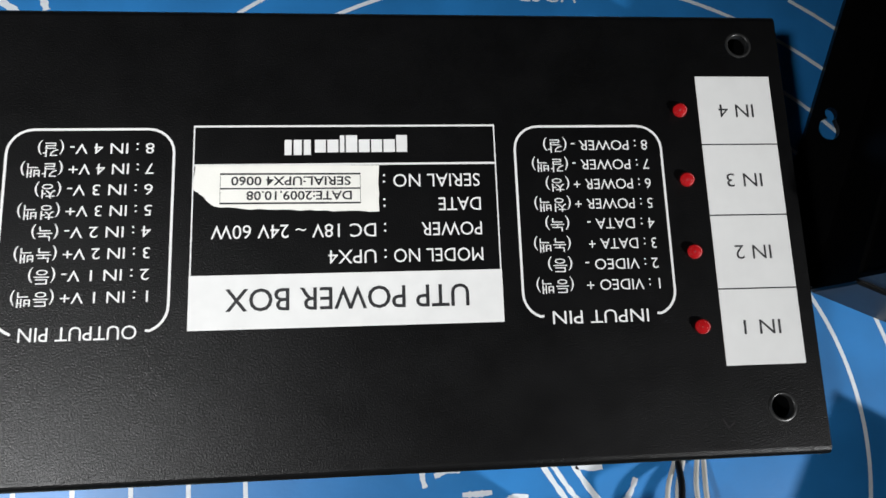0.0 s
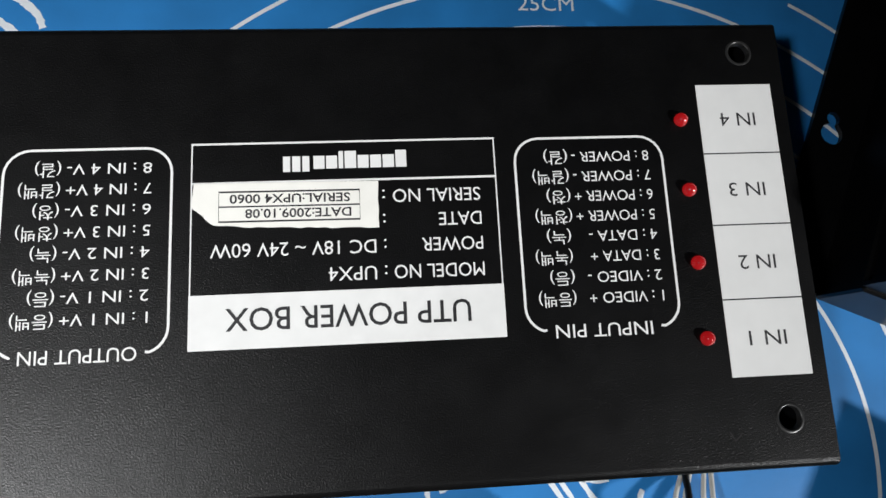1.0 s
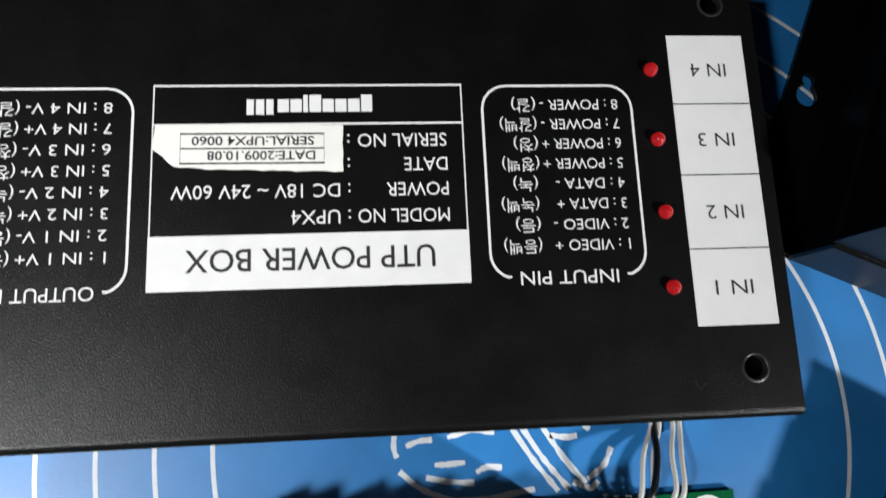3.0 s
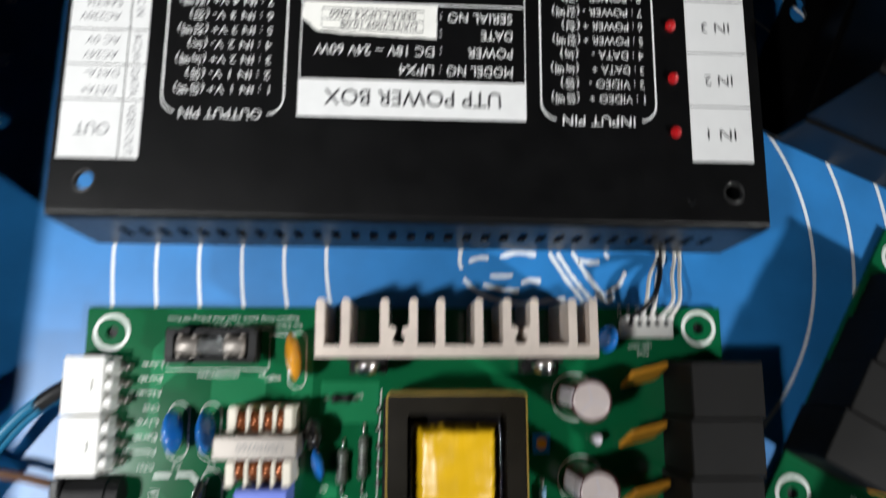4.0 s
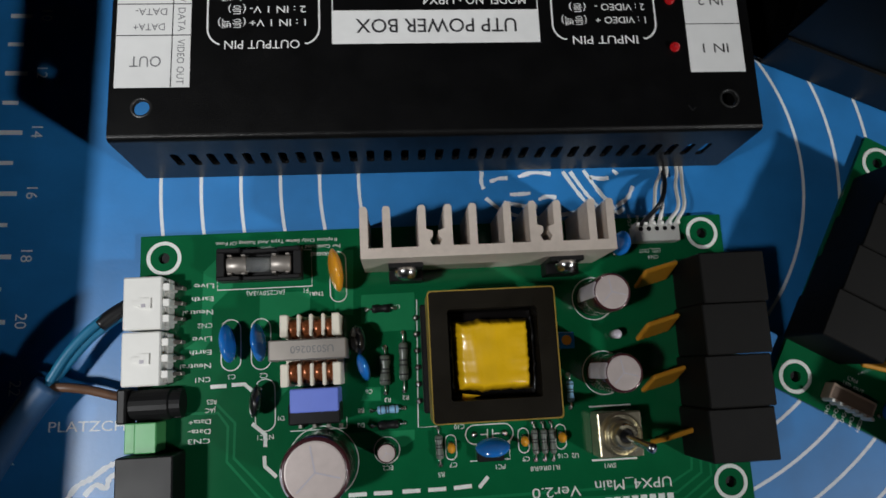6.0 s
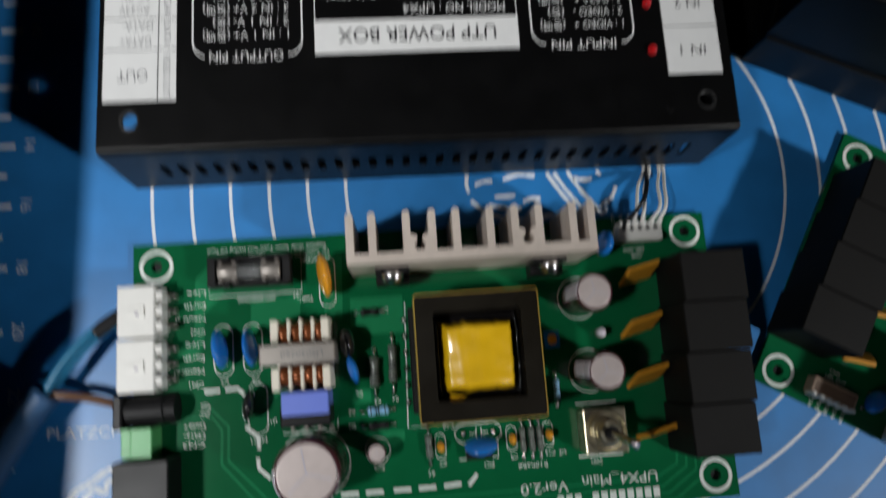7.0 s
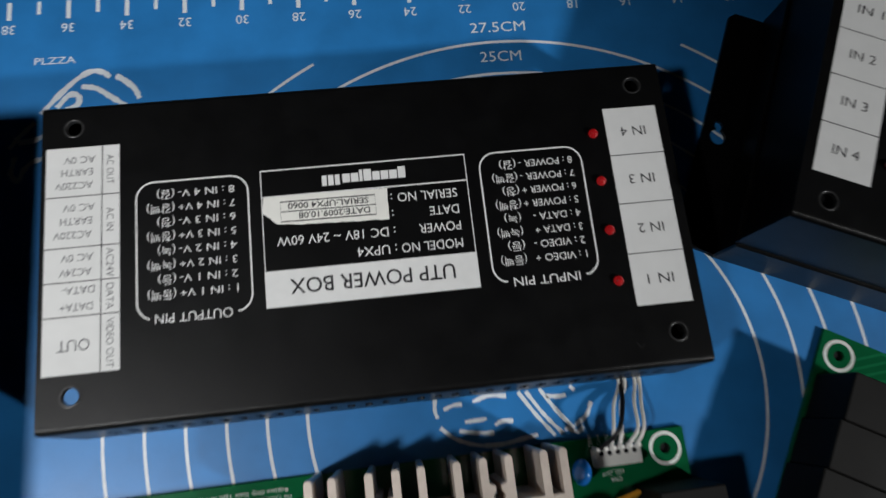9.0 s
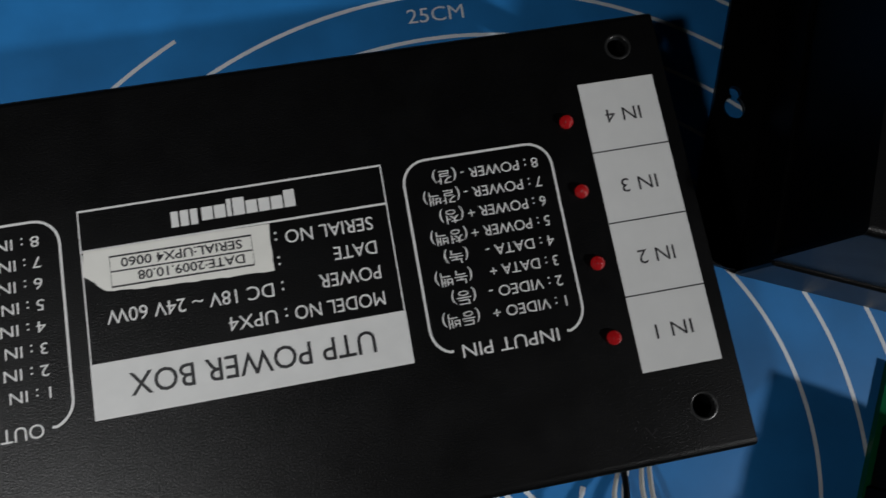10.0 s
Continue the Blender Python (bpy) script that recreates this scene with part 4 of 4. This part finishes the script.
    for s in (-1, 1):
        bm = bmesh.new()
        ring = []
        for k in range(25):
            v = -10.2 + 20.4 * k / 24
            wob = 0.45 * noise.noise(Vector((v * 0.5, s * 3, 1))) + 0.25 * noise.noise(Vector((v * 1.6, s, 4)))
            ring.append([bm.verts.new((qx + s * (11.6 + wob + dx_), qy + v, z)) for dx_, z in ((0.5, 15.0), (0.5, 19.0 + 1.5 * wob), (0, 19.6 + wob), (-0.6, 18.8 + wob), (-0.6, 15.0))])
        for p, q in zip(ring, ring[1:]):
            for i in range(4):
                bm.faces.new((p[i], p[i + 1], q[i + 1], q[i]))
        part("bobbin_flange", bm, M_VARNISH, tr, "glossy varnished edge of the bobbin", smooth=True)
    bm = bmesh.new()
    box(bm, qx - 19.5, qx + 19.5, qy - 16, qy + 16, PZ, 7.0, 0.4)
    part("base", bm, M_BPLAST, tr, "black plastic base")
    for j in range(6):
        bm = bmesh.new()
        lathe(bm, qx - 20.8, qy - 12.5 + 5 * j, [(1.1, PZ), (.9, PZ + .7), (.4, PZ + 1.2)], 10)
        part("solder_joint", bm, M_SOLDER, tr, smooth=True)
    silk_line(t, [(-55.9, -20.2), (-55.9, -58.6), (-50, -58.4)], 0.3)
    # parts beside the transformer
    axial(t, -71.2, -23.2, -62.6, -22.8, 1.3, M_BPLAST, "diode", False, "small black axial diode")
    axial(t, -65.6, -48.4, -65.8, -34.6, 1.7, M_RESG, label="grey-green upright resistor")
    axial(t, -60.0, -47.8, -60.2, -30.2, 1.4, M_RESG, label="grey axial resistor")
    axial(t, -69.8, -53.4, -60.0, -52.8, 1.25, M_RESB, label="light blue axial resistor")
    axial(t, -69.6, -57.9, -60.0, -57.2, 1.3, M_BPLAST, "diode", False, "small black axial diode")
    disc_part("safety_capacitor", t, -72.0, -40.6, 8.4, 8.6, 2.6, 108, M_CERBLUE, PZ + 5.0, "blue dipped disc capacitor leaning", 12)
    disc_part("black_capacitor", t, -73.6, -32.5, 9.0, 9.0, 4.0, 96, M_CERBLK, PZ + 5.6, "black dipped disc component", 4)
    for s, x, y in (("C6", -70.6, -47.8), ("R3", -65.0, -50.4), ("R2", -59.6, -49.8), ("R8", -73.0, -53.3), ("D2", -73.0, -57.6)):
        silk_text(t, s, x, y, 1.3)
    # parts in front of the transformer
    axial(t, -50.0, -59.0, -49.4, -69.6, 1.15, M_RESG, label="grey banded axial resistor")
    small_chip_cap(t, -46.2, -64.6)
    disc_part("safety_capacitor", t, -34.2, -64.4, 10.4, 9.0, 3.4, 3, M_CERBLUE, PZ + 4.8, "blue dipped disc capacitor leaning forward", 25)
    a, b = Q(-34.5, -61.0)
    silk_line(t, pill(a - 7.2, a + 7.2, b - 2.8, b + 2.8), 0.3, True, conv=False)
    for dx in (-4.6, 4.6):
        bm = bmesh.new()
        lathe(bm, a + dx, b, [(1.1, PZ), (.8, PZ + .5), (.3, PZ + .8)], 10)
        part("solder_joint", bm, M_SOLDER, t, smooth=True)
    silk_line(t, [(-40.5, -68.8), (-28.5, -68.4), (-28.5, -63)], 0.3)
    for x in (-35.1, -33.5):
        silk_line(t, [(x, -59.6), (x, -62.6)], 0.32)
    silk_line(t, [(-37.2, -61.2), (-35.1, -61.1)], 0.3)
    silk_line(t, [(-33.5, -61.0), (-31.4, -60.9)], 0.3)
    pbox("optocoupler", t, -34.6, -66.4, 8.0, 4.6, PZ, 4.6, M_BPLAST, 0.3, label="small black optocoupler")
    small_chip_cap(t, -24.2, -63.2)
    for k, x in enumerate((-21.2, -18.4, -15.8)):
        axial(t, x, -58.0, x + 0.5, -69.0, 0.95, M_RESG, label="grey banded axial resistor")
    small_chip_cap(t, -12.8, -62.4)
    for s, x, y, w in (("R5", -49.2, -72.4, None), ("C7", -45.6, -69.7, None), ("C10", -43.6, -58.7, None), ("PC1", -31.4, -70.6, None), ("C9", -23.6, -68.6, None), ("R10R6R8", -18.0, -71.4, 9.0), ("C16", -12.4, -68.0, None), ("U2", -8.6, -68.0, None), ("SW1", 2.0, -71.2, None)):
        silk_text(t, s, x, y, 1.35, w)
    # toggle switch
    qx, qy = Q(3.2, -61.4)
    bm = bmesh.new()
    box(bm, qx - 6.6, qx + 6.6, qy - 6.5, qy + 6.5, PZ, 10.0, 0.5, seg=2)
    sw = part("toggle_switch", bm, M_BRASS, t, "nickel-plated toggle switch standing upright")
    bm = bmesh.new()
    lathe(bm, qx, qy, [(6.2, 10.0), (6.2, 10.9), (5.7, 11.3), (5.1, 11.0), (4.7, 10.9), (4.3, 11.0), (4.3, 12.6), (3.9, 13.0), (3.5, 12.9), (3.5, 15.0), (3.1, 15.5), (2.2, 15.4), (2.1, 13.5)], 28)
    part("bushing", bm, M_BRASS, sw, "turned threaded bushing")
    bm = bmesh.new()
    lathe(bm, qx, qy, [(1.9, 15.42), (0.2, 15.3)], 16)
    part("bore", bm, M_BPLAST, sw)
    bm = bmesh.new()
    tube(bm, smooth_path([(qx, qy, 14.5), (qx + 2.4, qy - 1.5, 19.0), (qx + 4.6, qy - 2.9, 23.5)], 4), 0.85, 10, 1.4)
    part("lever", bm, M_SOLDER, sw, "bright steel lever", smooth=True)
    silk_line(t, [(-3.6, -53.8), (9.4, -53.4)], 0.4)
    silk_line(t, [(-3.6, -69.6), (10.4, -69.2)], 0.5)
    # resettable fuses: leaning amber plates
    for x, y in ((18.4, -14.0), (17.8, -30.2), (18.4, -45.8), (20.4, -62.4)):
        qx, qy = Q(x, y)
        bm = bmesh.new()
        box(bm, -5.4, 5.4, -0.75, 0.75, -4.2, 4.2, 0.6, seg=2)
        bmesh.ops.transform(bm, matrix=Matrix.Translation((qx, qy, PZ + 5.2)) @ Matrix.Rotation(radians(14), 4, "Z") @ Matrix.Rotation(radians(-27 if y > -60 else -8), 4, "X") @ Matrix(((1, 0, 0.32, 0), (0, 1, 0, 0), (0, 0, 1, 0), (0, 0, 0, 1))), verts=bm.verts)
        p = part("resettable_fuse", bm, M_AMBER, t, "flat amber resettable fuse leaning over")
        for s in (-1, 1):
            bm = bmesh.new()
            tube(bm, [(qx + 2.5 * s, qy, PZ + 2.5), (qx + 2.5 * s, qy - .8, PZ)], 0.35, 6)
            part("lead", bm, M_SOLDER, p)
    # trimmer and posts right of the transformer
    pbox("trimmer", t, -10.4, -33.6, 5.0, 5.0, PZ, 5.4, M_CERBLUE, 0.3, label="blue square trimmer with orange screw")
    a, b = Q(-10.4, -33.6)
    bm = bmesh.new()
    lathe(bm, a, b, [(1.5, 5.4), (1.5, 5.8), (1.0, 5.9)], 14)
    part("trimmer_screw", bm, M_AMBER, t)
    a, b = Q(5.3, -32.0)
    bm = bmesh.new()
    lathe(bm, a, b, [(1.4, PZ), (1.4, 6.4), (1.1, 6.8)], 16)
    part("test_post", bm, M_STRIPE, t, "pale round post", smooth=True)
    axial(t, -9.6, -44.0, -9.3, -54.0, 1.1, M_RESB, label="small blue axial resistor")
    disc_part("safety_capacitor", t, 8.0, -4.0, 8.0, 9.0, 4.4, 78, M_CERBLUE, PZ + 5.2, "blue dipped disc capacitor", 10)
    # lamp connector
    qx, qy = Q(20.2, -0.6)
    bm = bmesh.new()
    box(bm, qx - 7.4, qx + 7.4, qy - 2.6, qy + 2.6, PZ, 6.4, 0.3)
    lc = part("lamp_connector", bm, M_NYLON, t, "white six-way wire connector")
    for j in range(6):
        bm = bmesh.new()
        box(bm, qx - 7.0 + 2.6 * j, qx - 5.9 + 2.6 * j, qy + 2.4, qy + 3.4, PZ + 1, 8.0, 0.15)
        part("tooth", bm, M_NYLON, lc)
        if j < 5:
            bm = bmesh.new()
            lathe(bm, qx - 5.2 + 2.6 * j, qy + 1.4, [(0.75, 6.2), (0.75, 6.45)], 10)
            part("wire_hole", bm, M_BPLAST, lc)
    for j, s in enumerate(("COM", "CH4", "CH3", "CH2", "CH1")):
        silk_text(t, s, 13.6 + 2.7 * j, 5.0, 1.2, turn=90)
    silk_text(t, "LED_OUT", 19.0, -5.6, 1.25, width=7)
    silk_text(t, "CN4", 20.0, -7.6, 1.25)
    # four network sockets in a row on the board's edge
    for k in range(4):
        y1 = -9.4 - 14.8 * k
        pbox("network_socket", t, 35.6 - 0.4 * k, y1 - 7.4, 19.4, 14.6, PZ, 22.6, M_BPLAST2, 0.35, label="dull black network socket in a row of four")
    # printed board name, and the maker's line as plain blocks
    silk_text(t, "UPX4_Main", 8.75, -76.7, 2.9, width=23.5)
    silk_text(t, "Ver2.0", -14.8, -78.4, 2.9, width=14.8)
    for k in range(12):
        if k == 8:
            continue
        x = 19.9 - 2.72 * k
        a, b = Q(x, -81.5 + 0.045 * (x - 10))
        bm = bmesh.new()
        box(bm, a - 1.0, a + 1.0, b - 1.5, b + 1.5, PZ - .02, PZ + .04)
        part("maker_mark", bm, M_BSILK, t, "plain white block of a printed mark")
    return t


SPREAD = Matrix.Diagonal((1.016, 1.018, 1, 1))
board = circuit_board(pose(-0.0470, -0.0396, 0, 0, 0, 1.9) @ SPREAD, "green power supply circuit board full of parts, lamp wires plugged in")
board_2 = copy_thing(board, pose(0.1605, -0.0551, 0, 0, 0, 152.5) @ SPREAD)
# nothing is plugged into its lamp connector: an open shroud, gone tan
for o in [o for o in board_2.children_recursive if o.name.startswith("wire_hole")]:
    bpy.data.objects.remove(o)
shroud = [o for o in board_2.children if o.name.startswith("lamp_connector")][0]
shroud.data = shroud.data.copy()
shroud.data.materials[0] = M_TAN
shroud["label"] = "tan open pin header with nothing plugged in"
# a thin darker plate on the solid top paints the well's inner shade
qx, qy = Q(20.2, -0.6)
bm = bmesh.new()
box(bm, qx - 6.6, qx + 6.6, qy - 1.7, qy + 1.9, 6.35, 6.5)
part("header_well", bm, M_TANSHADE, shroud, "darker plate standing in for the shade inside the header")
board_2["label"] = "green power supply circuit board turned round beside the first"


# ---- cables ----
def lamp_wires():
    """Five wires from the board's connector up under the cover's front wall."""
    t = thing("lamp_wires", pose(0, 0, 0), "four white wires and one black wire under the cover", "cable")
    for x, xm, xn, xe, top, col in ((19.3, 21.0, 22.2, 24.8, 7.5, M_WIREW), (22.0, 23.4, 24.4, 26.8, 8.0, M_WIREW), (16.5, 20.8, 24.0, 25.3, 13.0, M_WIREK), (24.7, 28.6, 28.8, 30.2, 8.0, M_WIREW), (27.4, 30.3, 30.9, 31.8, 8.5, M_WIREW)):
        black = col is M_WIREK
        bm = bmesh.new()
        tube(bm, smooth_path([(x, -0.4, 4.6), (x + .5, 2.0, 6.4), (xm, 7.0, top), (xn + .8, 14.6, top * .62), (xe + 1.8, 20.5, 1.1), (xe + 1.8, 25.0, 0.9), (xe + 1.2, 32.0, 5), (xe - 2, 43, 20), (xe - 4, 50, 29.2)], 6), 0.8 if black else 0.62, 8)
        part("wire", bm, col, t, "thin black wire" if black else "thin white wire", smooth=True)


lamp_wires()


def mains_cable():
    t = thing("mains_cable", pose(-0.0015, -0.0012, 0), "blue sheathed cable splitting into a blue and a brown wire", "cable")
    bm = bmesh.new()
    tube(bm, smooth_path([(-160.2, -43.8, 9.0), (-165, -50, 9), (-171, -59, 8), (-182, -77, 6), (-200, -108, 5), (-225, -150, 5)], 6), 4.3, 14)
    part("sheath", bm, M_SHEATH, t, "scuffed blue outer sheath", smooth=True)
    for dz, dy in ((0.6, 0.9), (-1.2, -1.2)):
        bm = bmesh.new()
        tube(bm, smooth_path([(-161, -44.5, 9 + dz), (-156, -36.5 + dy, 9 + dz), (-150.5, -29.5 + dy, 8.5 + dz), (-145.5, -25 + dy, 7.5 + dz), (-140, -21.5 + dy, 6.5)], 6), 1.4, 10)
        part("wire", bm, M_WIREB, t, "teal blue insulated wire", smooth=True)
    bm = bmesh.new()
    tube(bm, smooth_path([(-147.6, -26.8, 8.0), (-144.0, -23.6, 7.4), (-140.0, -20.8, 6.5)], 6), 2.3, 12)
    part("wire_sleeve", bm, M_WIREK, t, "black shrink sleeve", smooth=True)
    bm = bmesh.new()
    tube(bm, smooth_path([(-161, -44.5, 9.0), (-155, -44.6, 9.0), (-149, -45.6, 7.5), (-142.5, -47.4, 6.0), (-138, -48, 5.0)], 6), 1.35, 10)
    part("wire", bm, M_WIREBR, t, "brown insulated wire", smooth=True)


mains_cable()
